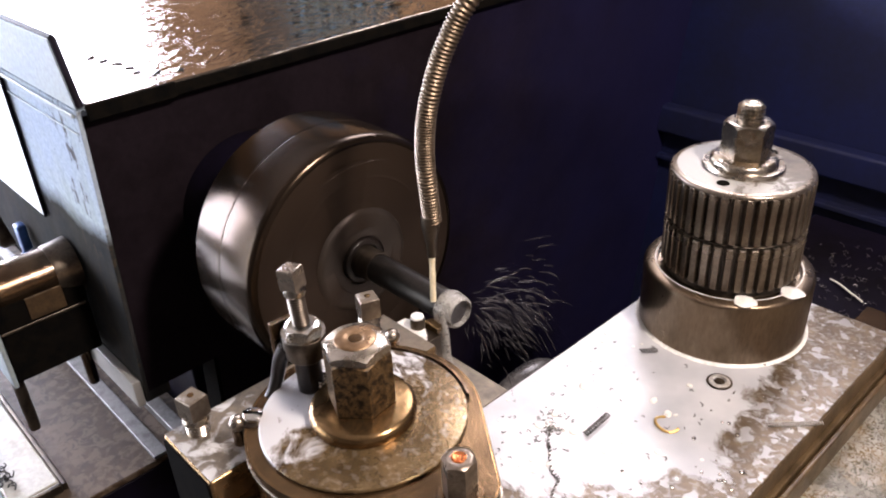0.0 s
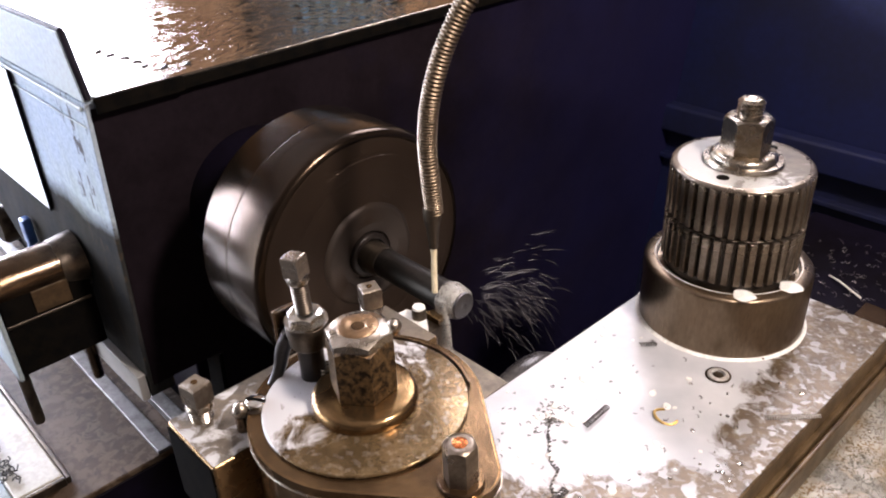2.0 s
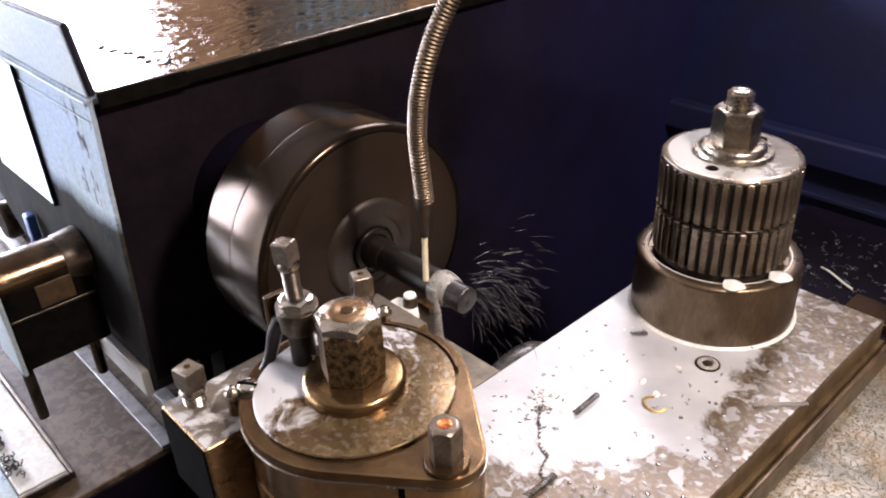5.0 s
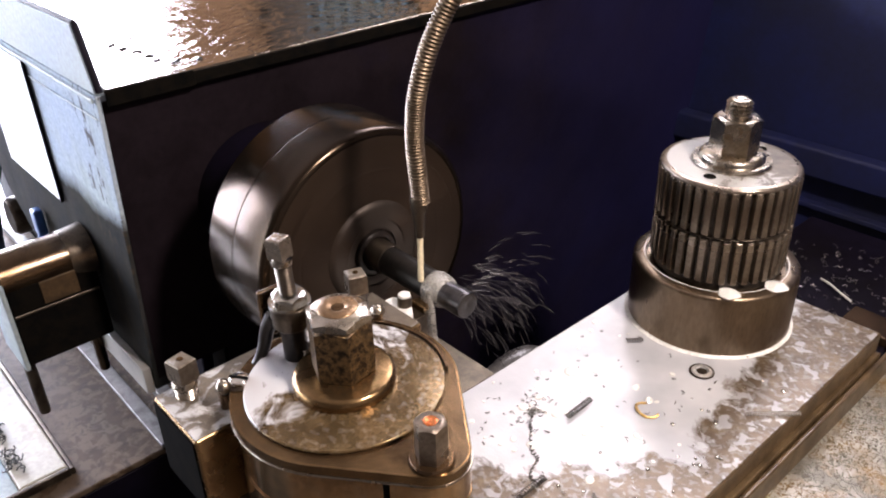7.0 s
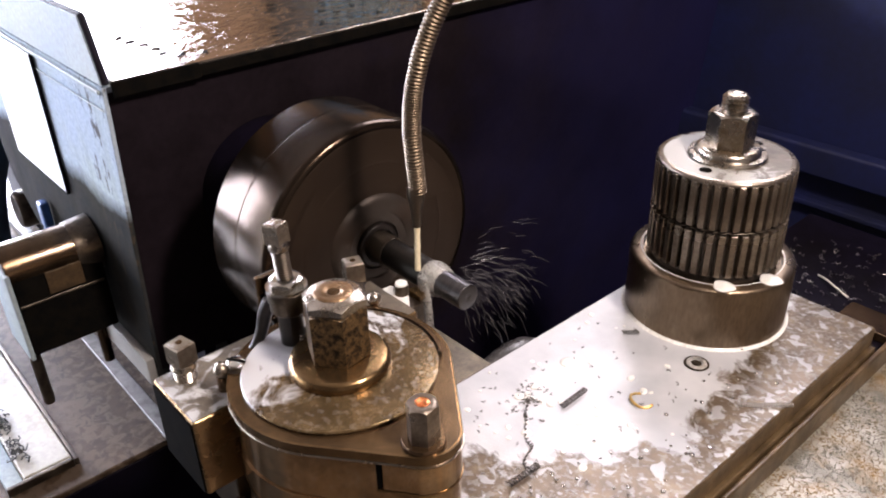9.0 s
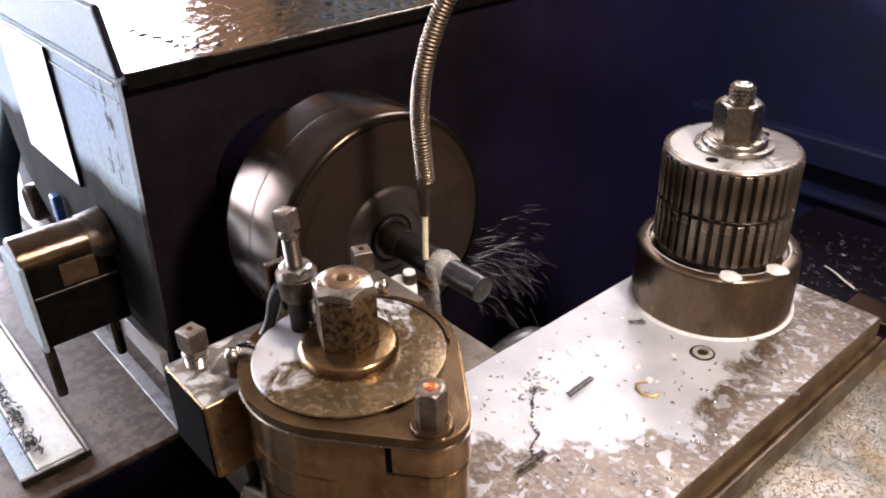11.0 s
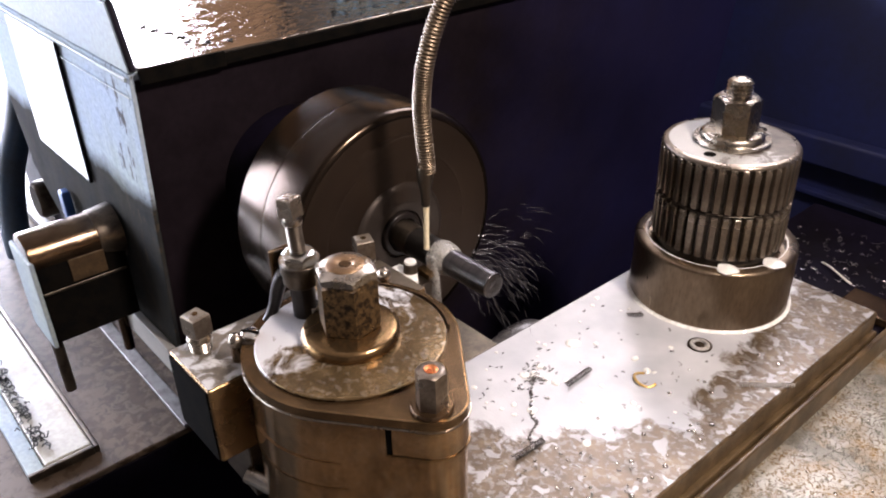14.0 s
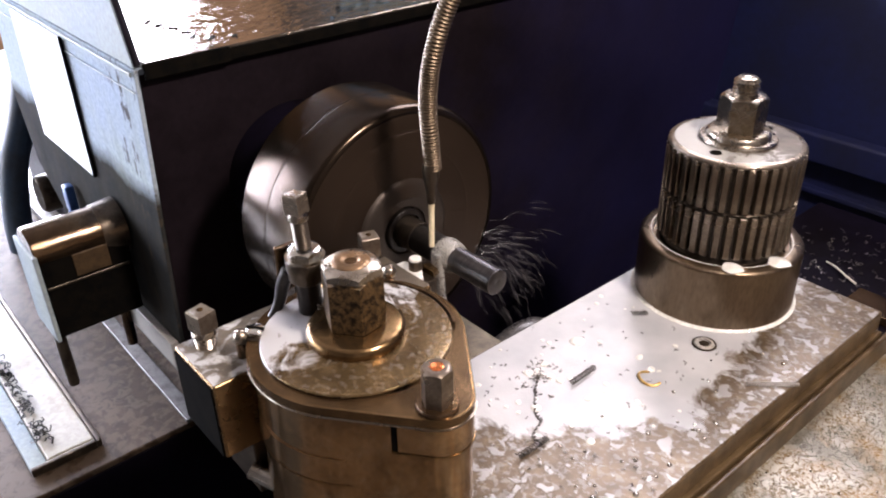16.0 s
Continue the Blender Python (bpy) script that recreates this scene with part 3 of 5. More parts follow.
    part("seam", box(B(), -0.30, -0.004, -0.0015, -0.0003, Z - 0.020, Z - 0.019, 0.0004), PAINT, h)
    part("cover_plate", box(B(), -0.255, -0.1345, -0.0032, -0.0006, 0.2205, 0.3305, 0.0008), WHITE, h, "bare white cover plate")
    # black strip paints the shadow line beside the cover plate
    part("cover_shadow", box(B(), -0.1343, -0.1333, -0.0033, -0.0006, 0.2195, 0.3315, 0.0003), BLACK, h)
    part("spindle_nose", revolve(B(), [(0.0, -0.03), (0.052, -0.03), (0.052, 0.034), (0.048, 0.0575), (0.0, 0.0575)], 64, pose(0.0005, 0.1065, 0.237, 0, 90, 0)), BLACK, h, "black spindle nose behind the chuck")
    return h


headstock()

AXIS = (-0.148, 1.0885)      # the spindle's y and z
FACE_X, BAR_END = -0.1765, -0.0898


def chuck():
    c = thing("lathe_chuck", FACE_X, *AXIS, "spinning round steel lathe chuck with a dark face", "lathe chuck")
    R = 0.0815
    m = pose(0, 0, 0, 0, 90, 0)
    part("body", revolve(B(), [(0.0, -0.066), (R - 0.006, -0.066), (R - 0.001, -0.063), (R, -0.061), (R, -0.034), (R - 0.0003, -0.0336), (R - 0.0003, -0.0324), (R, -0.032), (R, -0.004), (R - 0.003, -0.0005), (R - 0.006, -0.0004)], 128, m), CHUCK, c, "polished chuck body")
    part("face", revolve(B(), [(R - 0.006, -0.0004), (R - 0.0075, 0.0), (0.056, 0.0), (0.0550, -0.0004), (0.0535, -0.0004), (0.0525, 0.0), (0.0, 0.0)], 128, m), CHUCK_FACE, c, "dark oily chuck face")
    part("face_boss", revolve(B(), [(0.0165, 0.0002), (0.0345, 0.0002), (0.0330, 0.0024), (0.0300, 0.0030), (0.0200, 0.0030), (0.0165, 0.0022)], 96, m, True), CHUCK_BOSS, c, "paler boss round the bar")
    part("hub", revolve(B(), [(0.0115, -0.004), (0.0150, -0.004), (0.0150, 0.003), (0.0138, 0.004), (0.0115, 0.004)], 64, m, True), OILY_BLACK, c, "dark oily hub")
    for k in range(3):
        bm = B()
        box(bm, -0.004, 0.0042, -0.0080, 0.0080, 0.0215, 0.066, 0.0012)
        part("jaw", bm, CHUCK_FACE, c, "", pose(0, 0, 0, 120 * k, 0, 0))
    for k in range(3):
        bm = revolve(B(), [(0.0, -0.001), (0.006, -0.001), (0.0062, 0.0009), (0.0045, 0.0006), (0.0, 0.0006)], 20)
        part("key_socket", bm, OILY_DARK, c, "", pose(0, 0, 0, 120 * k + 60, 0, 0) @ pose(-0.030, 0, R - 0.0006))
    return c


def workpiece():
    w = thing("workpiece_bar", FACE_X, *AXIS, "spinning round bar turned bright at its free end", "workpiece")
    L = BAR_END - FACE_X
    part("turned_end", revolve(B(), [(0.0, -0.05), (0.0079, -0.05), (0.0079, L - 0.0006), (0.0073, L), (0.0028, L), (0.0012, L - 0.0004), (0.0, L - 0.0004)], 48, pose(0, 0, 0, 0, 90, 0)), TURNED, w, "freshly turned dark grey end")
    part("collet_sleeve", revolve(B(), [(0.0094, 0.003), (0.0104, 0.003), (0.0102, 0.016), (0.0098, 0.017), (0.0094, 0.017)], 48, pose(0, 0, 0, 0, 90, 0), True), OILY_DARK, w, "brown oily sleeve at the chuck")
    return w


CHUCK_OB, BAR_OB = chuck(), workpiece()


def lever_bracket():
    b = thing("lever_bracket", -0.4075, -0.2565, 0.983, "oily brown lever boss with two hanging pins on the headstock side", "lever bracket")
    flip = pose(0, 0, 0, 90, 0, 0)
    part("barrel", revolve(B(), [(0.0, 0.012), (0.0200, 0.012), (0.0200, 0.067), (0.0190, 0.0685), (0.0, 0.0685)], 48, pose(0.005, 0, 0.059) @ flip), BARREL, b, "polished brown barrel")
    part("collar", revolve(B(), [(0.0, 0.0), (0.0225, 0.0), (0.0220, 0.006), (0.0208, 0.0165), (0.0203, 0.0180), (0.0, 0.0180)], 48, pose(0.005, 0, 0.059) @ flip), OILY_DARK, b, "dark oily collar against the headstock")
    part("block", box(B(), -0.016, 0.0250, -0.0665, -0.002, -0.008, 0.058, 0.0015), FLAT_BLACK, b, "near-black block")
    part("name_tab", box(B(), 0.0252, 0.0263, -0.044, -0.018, 0.0385, 0.0570, 0.0005), TAB, b, "dull blank brass tab")
    part("block_rib", box(B(), 0.0252, 0.0266, -0.0663, -0.0045, 0.0345, 0.0368, 0.0006), OILY_DARK, b, "worn edge along the block")
    part("end_plate", box(B(), -0.022, 0.0270, -0.0705, -0.067, -0.010, 0.064, 0.001), PAINT, b, "pale end plate")
    for x, y, z0, top in ((0.0055, -0.0645, -0.065, -0.009), (-0.0096, -0.0083, -0.060, -0.009)):
        part("pin", sweep(B(), [(x, y, top + 0.004), (x, y, z0 + 0.003), (x, y, z0)], [0.0044, 0.0044, 0.0040], 16), BARREL if y > -0.03 else OILY_DARK, b, "hanging steel pin")


lever_bracket()


def bed():
    Z = 0.847
    solid("bed", box(B(), -0.95, -0.376, -0.46, -0.196, Z - 0.16, Z, 0.002), BED, "oily brown cast-iron lathe bed", "lathe bed", kind="structure")
    # black sheet added in front of the bed's end to darken it
    solid("bed_end", box(B(), -0.3755, -0.373, -0.46, -0.196, Z - 0.20, Z - 0.004, 0.001), BLACK, "black sheet darkening the end face of the lathe bed", "bed end", kind="structure")
    solid("bed_gap", box(B(), -0.375, 1.2, -0.36, 0.60, 0.45, 0.62, 0.004), BLACK, "black chip trough under the chuck", "chip trough", kind="structure")
    solid("bed_stand", box(B(), -0.95, 1.2, -0.34, 0.58, 0.0, 0.449, 0.004), PAINT, "blue-grey lathe stand", "lathe stand", kind="structure")
    g = thing("guide_strip", -0.404, -0.338, Z, "white oil-streaked guide strip between dark edges on the bed", "guide strip")
    part("strip", box(B(), -0.546, 0.0, -0.020, 0.019, 0.001, 0.009, 0.002), STRIP, g, "white oil-streaked strip")
    part("edge_bar", box(B(), -0.546, 0.004, 0.0195, 0.0235, 0.0005, 0.0075, 0.001), OILY_DARK, g, "dark steel edge")
    part("end_bar", box(B(), 0.0005, 0.005, -0.034, 0.0192, 0.0005, 0.0085, 0.001), OILY_DARK, g, "dark end bar")
    part("side_rail", box(B(), -0.546, 0.0, -0.034, -0.0205, 0.0005, 0.007, 0.001), PAINT, g, "worn blue-grey rail")
    solid("bed_way", box(B(), -0.95, -0.377, -0.2225, -0.2095, Z + 0.0005, Z + 0.010, 0.001), WAY, "worn steel bed way", "bed way", group="bed ways")
    solid("bed_way", box(B(), -0.95, -0.377, -0.2480, -0.2350, Z + 0.0005, Z + 0.004, 0.001), WAY, "worn steel bed way", "bed way", group="bed ways")
    rnd = random.Random(4)
    bm = B()
    for _ in range(90):
        x, y = -0.42 - rnd.random() ** 1.3 * 0.16, -0.352 + rnd.gauss(0, 0.0035)
        a, r = rnd.random() * 6.28, 0.0012 + 0.0016 * rnd.random()
        sweep(bm, [(x + r * math.cos(a + k) * (1 + 0.1 * k), y + r * math.sin(a + k) * (1 + 0.1 * k), Z + 0.0098 + 0.0006 * k + 0.003 * rnd.random()) for k in range(5)], 0.0006, 5)
    solid("swarf_heap", bm, SWARF, "black curled swarf along the guide strip", "swarf", kind="stuff")


bed()


def guard():
    g = thing("splash_guard", 0.0, 0.45, 0.62, "dark navy sheet-metal splash guard behind the saddle", "splash guard")
    part("back_sheet", box(B(), -0.360, 1.2, 0.0, 0.012, 0.0, 0.72, 0.002), NAVY, g)
    part("ledge", box(B(), -0.345, 1.2, -0.022, -0.0005, 0.340, 0.3745, 0.004), NAVY, g, "folded ledge along the guard")
    part("lower_rib", box(B(), -0.345, 1.2, -0.012, -0.0005, 0.300, 0.306, 0.001), NAVY, g)


guard()


def behind():
    k = thing("side_knob", -0.75, -0.205, 0.935, "dark steel round knob beside the headstock", "knob")
    part("grip", revolve(B(), [(0.0, 0.0), (0.020, 0.0), (0.022, 0.003), (0.022, 0.030), (0.019, 0.034), (0.0, 0.034)], 40, pose(0, 0, 0, 90, 0, 0)), OILY_DARK, k)
    part("shaft", revolve(B(), [(0.0, -0.05), (0.008, -0.05), (0.008, 0.002), (0.0, 0.002)], 24, pose(0, 0, 0, 90, 0, 0)), STEEL, k)
    c = thing("blue_clip", -0.5135, -0.2605, 1.026, "small blue plastic cable clip", "clip")
    part("clip_body", box(B(), -0.006, 0.006, -0.004, 0.004, -0.012, 0.012, 0.002), BLUE, c)
    part("clip_tail", sweep(B(), [(0, 0, -0.010), (-0.006, -0.002, -0.022), (-0.016, -0.002, -0.026)], 0.003, 8), BLUE, c)
    pts = curve_points([(-0.80, -0.17, 1.16), (-0.80, -0.205, 1.06), (-0.80, -0.2225, 1.011), (-0.80, -0.246, 0.958), (-0.80, -0.259, 0.897), (-0.80, -0.262, 0.852)], 24)
    solid("black_hose", sweep(B(), pts, 0.016, 16), RUBBER, "thick blue-black rubber hose beside the headstock", "hose")
    # made-up white box for the bright backdrop, lengthened to reflect onto the headstock
    solid("white_backdrop", box(B(), -2.3, -1.0, -1.40, 0.24, 0.0, 0.72, 0.01), WHITE, "white box standing in for the bright area beyond the headstock", "bench")


behind()


# ---- what rides on the saddle ----
PX, PY = -0.0464, -0.2487      # the tool post's axis
TX, TY = -0.0378, 0.0658       # the toothed drum's axis


def cross_slide():
    s = thing("cross_slide", 0, 0, 1.0, "flat cross slide flooded with milky coolant", "cross slide", True)
    part("slide_plate", prism(B(), [(-0.0955, -0.205), (-0.050, -0.235), (-0.050, -0.40), (0.063, -0.40), (0.063, 0.129), (-0.0955, 0.129)], -0.0165, -0.0010, 0.0010), OCHRE, s, "oily brown plate")
    part("coolant_film", prism(B(), [(-0.0945, -0.204), (-0.049, -0.234), (-0.049, -0.40), (0.0622, -0.40), (0.0622, 0.1282), (-0.0945, 0.1282)], -0.0009, 0.0, 0.0004), FLOOD, s, "white coolant pool breaking up into blotches")
    part("compound_plate", box(B(), -0.20, -0.0958, -0.235, -0.0995, -0.016, -0.0012, 0.0010), PLATEFILM, s, "wet brown plate under the tool post")
    part("slide_step", prism(B(), [(-0.090, -0.20), (-0.046, -0.232), (-0.046, -0.40), (0.066, -0.40), (0.066, 0.131), (-0.090, 0.131)], -0.030, -0.017, 0.0012), OCHRE, s)
    part("slide_foot", box(B(), -0.085, 0.0615, -0.22, 0.128, -0.10, -0.0305, 0.001), OILY_DARK, s)
    part("rear_shelf", box(B(), -0.085, 0.062, 0.1315, 0.34, -0.045, -0.038, 0.001), BLACK, s, "dark rear shelf strewn with chips")
    part("rear_lip", box(B(), 0.020, 0.0625, 0.1695, 0.20, -0.0375, -0.030, 0.001), OILY, s)
    t = thing("saddle_tray", 0.062, 0.0, 0.96, "ochre-stained grey saddle tray beaded with drops", "tray", True)
    part("tray_floor", box(B(), 0.006, 0.40, -0.40, 0.34, -0.010, 0.0, 0.001), TRAY, t)
    part("tray_rim", box(B(), 0.0045, 0.0085, -0.40, 0.34, 0.0005, 0.020, 0.001), OCHRE, t, "narrow brown rim")
    part("tray_corner", box(B(), 0.13, 0.40, -0.40, -0.03, 0.0005, 0.008, 0.002), OILY, t)


cross_slide()


def slide_hose():
    pts = curve_points([(0.0, -0.045, -0.030), (0.002, -0.030, -0.010), (0.004, -0.008, 0.0), (0.004, 0.014, -0.002), (0.002, 0.034, -0.020), (0.0, 0.045, -0.05)], 24)
    # unidentified grey hump, modelled as a bent tube
    solid("grey_hump", sweep(B(), pts, 0.011, 16), HUMP, "dark grey rounded hump bulging beside the cross slide", "way wiper", (-0.112, -0.066, 0.980), True)


slide_hose()


def socket_screw(x, y, z):
    s = thing("socket_screw", x, y, z, "steel socket-head screw sunk in the slide", "screw", True)
    hexagon = ngon(6, 0.0038, 12)
    part("head", revolve(B(), [(0.0044, 0.0004), (0.0044, 0.0016), (0.0060, 0.0016), (0.0069, 0.0008), (0.0069, -0.004), (0.0044, -0.004)], 40, closed=True), GLINT, s)
    part("socket", prism(B(), hexagon, -0.003, 0.0007), OILY_DARK, s, "dark hexagon socket")
    part("bore", revolve(B(), [(0.0070, 0.0002), (0.0084, 0.0002), (0.0084, 0.0006), (0.0070, 0.0006)], 40, closed=True), OILY_DARK, s)


socket_screw(0.0, 0.0, 1.0)


def ring_base():
    r = thing("ring_base", TX, TY, 1.0, "round machined steel base ring in the coolant", "base ring", True)
    R = 0.0577
    part("ring", revolve(B(), [(0.0, 0.0003), (R - 0.001, 0.0003), (R, 0.001), (R, 0.0445), (R - 0.0025, 0.0475), (0.0485, 0.0475), (0.048, 0.044), (0.0, 0.044)], 96), RING, r, "turned ring with a bright rim")
    part("seep", revolve(B(), [(0.0476, 0.0442), (0.0492, 0.0478), (0.0500, 0.0478), (0.0478, 0.0442)], 72, closed=True), MILK, r, "coolant seeping round the drum")
    for a, q in ((-49, 1.1), (-10, 1.15)):
        bm = revolve(B(), [(0.0, 0.0), (0.0056 * q, 0.0), (0.0066 * q, 0.0006), (0.0056 * q, 0.0013), (0.0, 0.0016)], 24)
        for v in bm.verts:
            v.co.x *= 1.0 + 0.12 * math.sin(3 * v.co.y / 0.006)
        part("coolant_blob", bm, MILK, r, "white coolant blob", pose(0.0515 * math.cos(radians(a)), 0.0515 * math.sin(radians(a)), 0.0476))
    part("meniscus", revolve(B(), [(R + 0.0001, 0.0002), (R + 0.0024, 0.0002), (R + 0.0009, 0.0008), (R + 0.0001, 0.0018)], 72, closed=True), MILK, r, "white coolant meniscus")


def toothed_drum():
    d = thing("toothed_drum", TX, TY, 1.0445, "toothed steel drum of two rows clamped by a tall nut", "toothed drum", True)
    R, N = 0.0459, 38
    top = 0.0763
    # core coloured much darker than the teeth, so the gaps read dark
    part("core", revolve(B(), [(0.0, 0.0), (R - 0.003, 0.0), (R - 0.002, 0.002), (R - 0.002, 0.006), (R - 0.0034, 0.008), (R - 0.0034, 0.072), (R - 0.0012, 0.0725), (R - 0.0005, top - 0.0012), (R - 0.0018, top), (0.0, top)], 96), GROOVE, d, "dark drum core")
    part("rim", revolve(B(), [(R - 0.006, 0.0738), (R - 0.0002, 0.0738), (R - 0.0001, top - 0.0012), (R - 0.0014, top + 0.0003), (R - 0.006, top + 0.0003)], 96, closed=True), DRUM, d, "bright upper rim")
    part("parting_ring", revolve(B(), [(R - 0.005, 0.0388), (R - 0.0014, 0.0390), (R - 0.0008, 0.0398), (R - 0.0014, 0.0406), (R - 0.005, 0.0408)], 96, closed=True), OILY_DARK, d, "dark ring between the rows")
    part("top_face", revolve(B(), [(0.010, top + 0.0002), (R - 0.004, top + 0.0002), (R - 0.0045, top + 0.0006), (0.010, top + 0.0006)], 96, closed=True), TOPFILM, d, "milky speckled top")

    def tooth(z0, z1):
        bm = B()
        w0, w1 = 0.0030, 0.0024
        prism(bm, [(R - 0.0045, -w0), (R - 0.0006, -w1), (R + 0.0004, -w1 + 0.0005), (R + 0.0004, w1 - 0.0005), (R - 0.0006, w1), (R - 0.0045, w0)], z0, z1, 0.0007, seg=2)
        return bm

    for z0, z1 in ((0.0065, 0.0382), (0.0414, 0.0737)):
        first = None
        for k in range(N):
            m = pose(0, 0, 0, 0, 0, 360 / N * k + 2)
            if first is None:
                first = part("tooth", tooth(z0, z1), DRUM, d, "", m)
            else:
                o = new("tooth", first.data)
                o.parent, o.matrix_basis = d, m
    # no bored holes: black discs paint their inner shade
    for a in (-83, 84):
        part("hole", revolve(B(), [(0.0, top + 0.0010), (0.0038, top + 0.0010), (0.0042, top + 0.0006), (0.0, top + 0.0006)], 24), FLAT_BLACK, d, "black disc standing for a drilled hole's shade", pose(0.0325 * math.cos(radians(a)), 0.0325 * math.sin(radians(a)), 0))
    part("washer", revolve(B(), [(0.0, top + 0.0007), (0.0255, top + 0.0007), (0.0262, top + 0.002), (0.0255, top + 0.0035), (0.022, top + 0.0038), (0.0215, top + 0.0065), (0.0195, top + 0.0085), (0.0, top + 0.0085)], 64), STEEL, d, "stepped steel washer")
    nut = part("nut", hex_nut(0.0160, 0.0235, 2), STEEL, d, "tall worn hex nut", pose(0, 0, top + 0.0086))
    zt = top + 0.0086
    bm = B()
    prof = [(0.0, 0.0)]
    for k in range(5):
        z = 0.0225 + k * 0.0026
        prof += [(0.0068, z), (0.0086, z + 0.0011), (0.0086, z + 0.0014), (0.0068, z + 0.0025)]
    prof += [(0.0072, 0.0356), (0.0058, 0.0366), (0.0024, 0.0362), (0.0, 0.0346)]
    part("stud", revolve(bm, prof, 32), STEEL, d, "threaded stud end", pose(0, 0, zt - 0.001))


def hex_nut(r, h, turn, chamfer=0.0022):
    """A hexagon whose top corners are turned off to a cone."""
    bm = B()
    n, af = 72, r * math.cos(math.pi / 6)
    rings = []
    for z, cap in ((0.0, r), (h - chamfer * 1.6, r), (h - chamfer, r - 0.0004), (h, af - 0.0008), (h, af * 0.72)):
        ring = []
        for i in range(n):
            a = 2 * math.pi * i / n
            rad = af / math.cos((a + math.pi / 6) % (math.pi / 3) - math.pi / 6)
            q = min(rad, cap)
            zz = z if z in (0.0, h) else (h - max(0.0, (rad - (af - 0.0008))) * 0.62 - (chamfer * 0.0 if z == h - chamfer else 0.0004))
            ring.append(bm.verts.new((q * math.cos(a + radians(turn)), q * math.sin(a + radians(turn)), zz)))
        rings.append(ring)
    for a, b in zip(rings, rings[1:]):
        for i in range(n):
            bm.faces.new((a[i], a[(i + 1) % n], b[(i + 1) % n], b[i]))
    bm.faces.new(rings[0][::-1])
    bm.faces.new(rings[-1])
    return bm


def hex_crown(r, z0, z1, turn):
    """The top of a hexagon nut, turned to a cone that leaves scalloped edges."""
    bm = B()
    n, af = 72, r * math.cos(math.pi / 6)
    rings = []
    for k in range(4):
        ring = []
        for i in range(n):
            a = 2 * math.pi * i / n
            rad = af / math.cos((a + math.pi / 6) % (math.pi / 3) - math.pi / 6)
            q, z = ((rad, z0), (rad, z1 - (rad - af * 0.86) * 0.72), (af * 0.86, z1), (af * 0.3, z1))[k]
            ring.append(bm.verts.new((q * math.cos(a + radians(turn)), q * math.sin(a + radians(turn)), z)))
        rings.append(ring)
    for a, b in zip(rings, rings[1:]):
        for i in range(n):
            bm.faces.new((a[i], a[(i + 1) % n], b[(i + 1) % n], b[i]))
    bm.faces.new(rings[0][::-1])
    bm.faces.new(rings[-1])
    return bm


ring_base()
toothed_drum()


# ---- the tool post ----
def hull_outline(R, lx, ly, lr, n=64):
    """The outline of two discs drawn together: R round the axis, lr round a lobe."""
    pts = []
    for i in range(n):
        a = 2 * math.pi * i / n
        pts.append((R * math.cos(a), R * math.sin(a)))
        pts.append((lx + lr * math.cos(a), ly + lr * math.sin(a)))
    pts.sort()
    out = []
    for chain in (pts, pts[::-1]):
        h = []
        for p in chain:
            while len(h) > 1 and (h[-1][0] - h[-2][0]) * (p[1] - h[-2][1]) - (h[-1][1] - h[-2][1]) * (p[0] - h[-2][0]) <= 0:
                h.pop()
            h.append(p)
        out += h[:-1]
    return out


def cut(pts, ux, uy, least):
    """The part of an outline that lies beyond a line across u."""
    out = []
    for (x0, y0), (x1, y1) in zip(pts, pts[1:] + pts[:1]):
        d0, d1 = x0 * ux + y0 * uy - least, x1 * ux + y1 * uy - least
        if d0 >= 0:
            out.append((x0, y0))
        if d0 * d1 < 0:
            f = d0 / (d0 - d1)
            out.append((x0 + (x1 - x0) * f, y0 + (y1 - y0) * f))
    return out


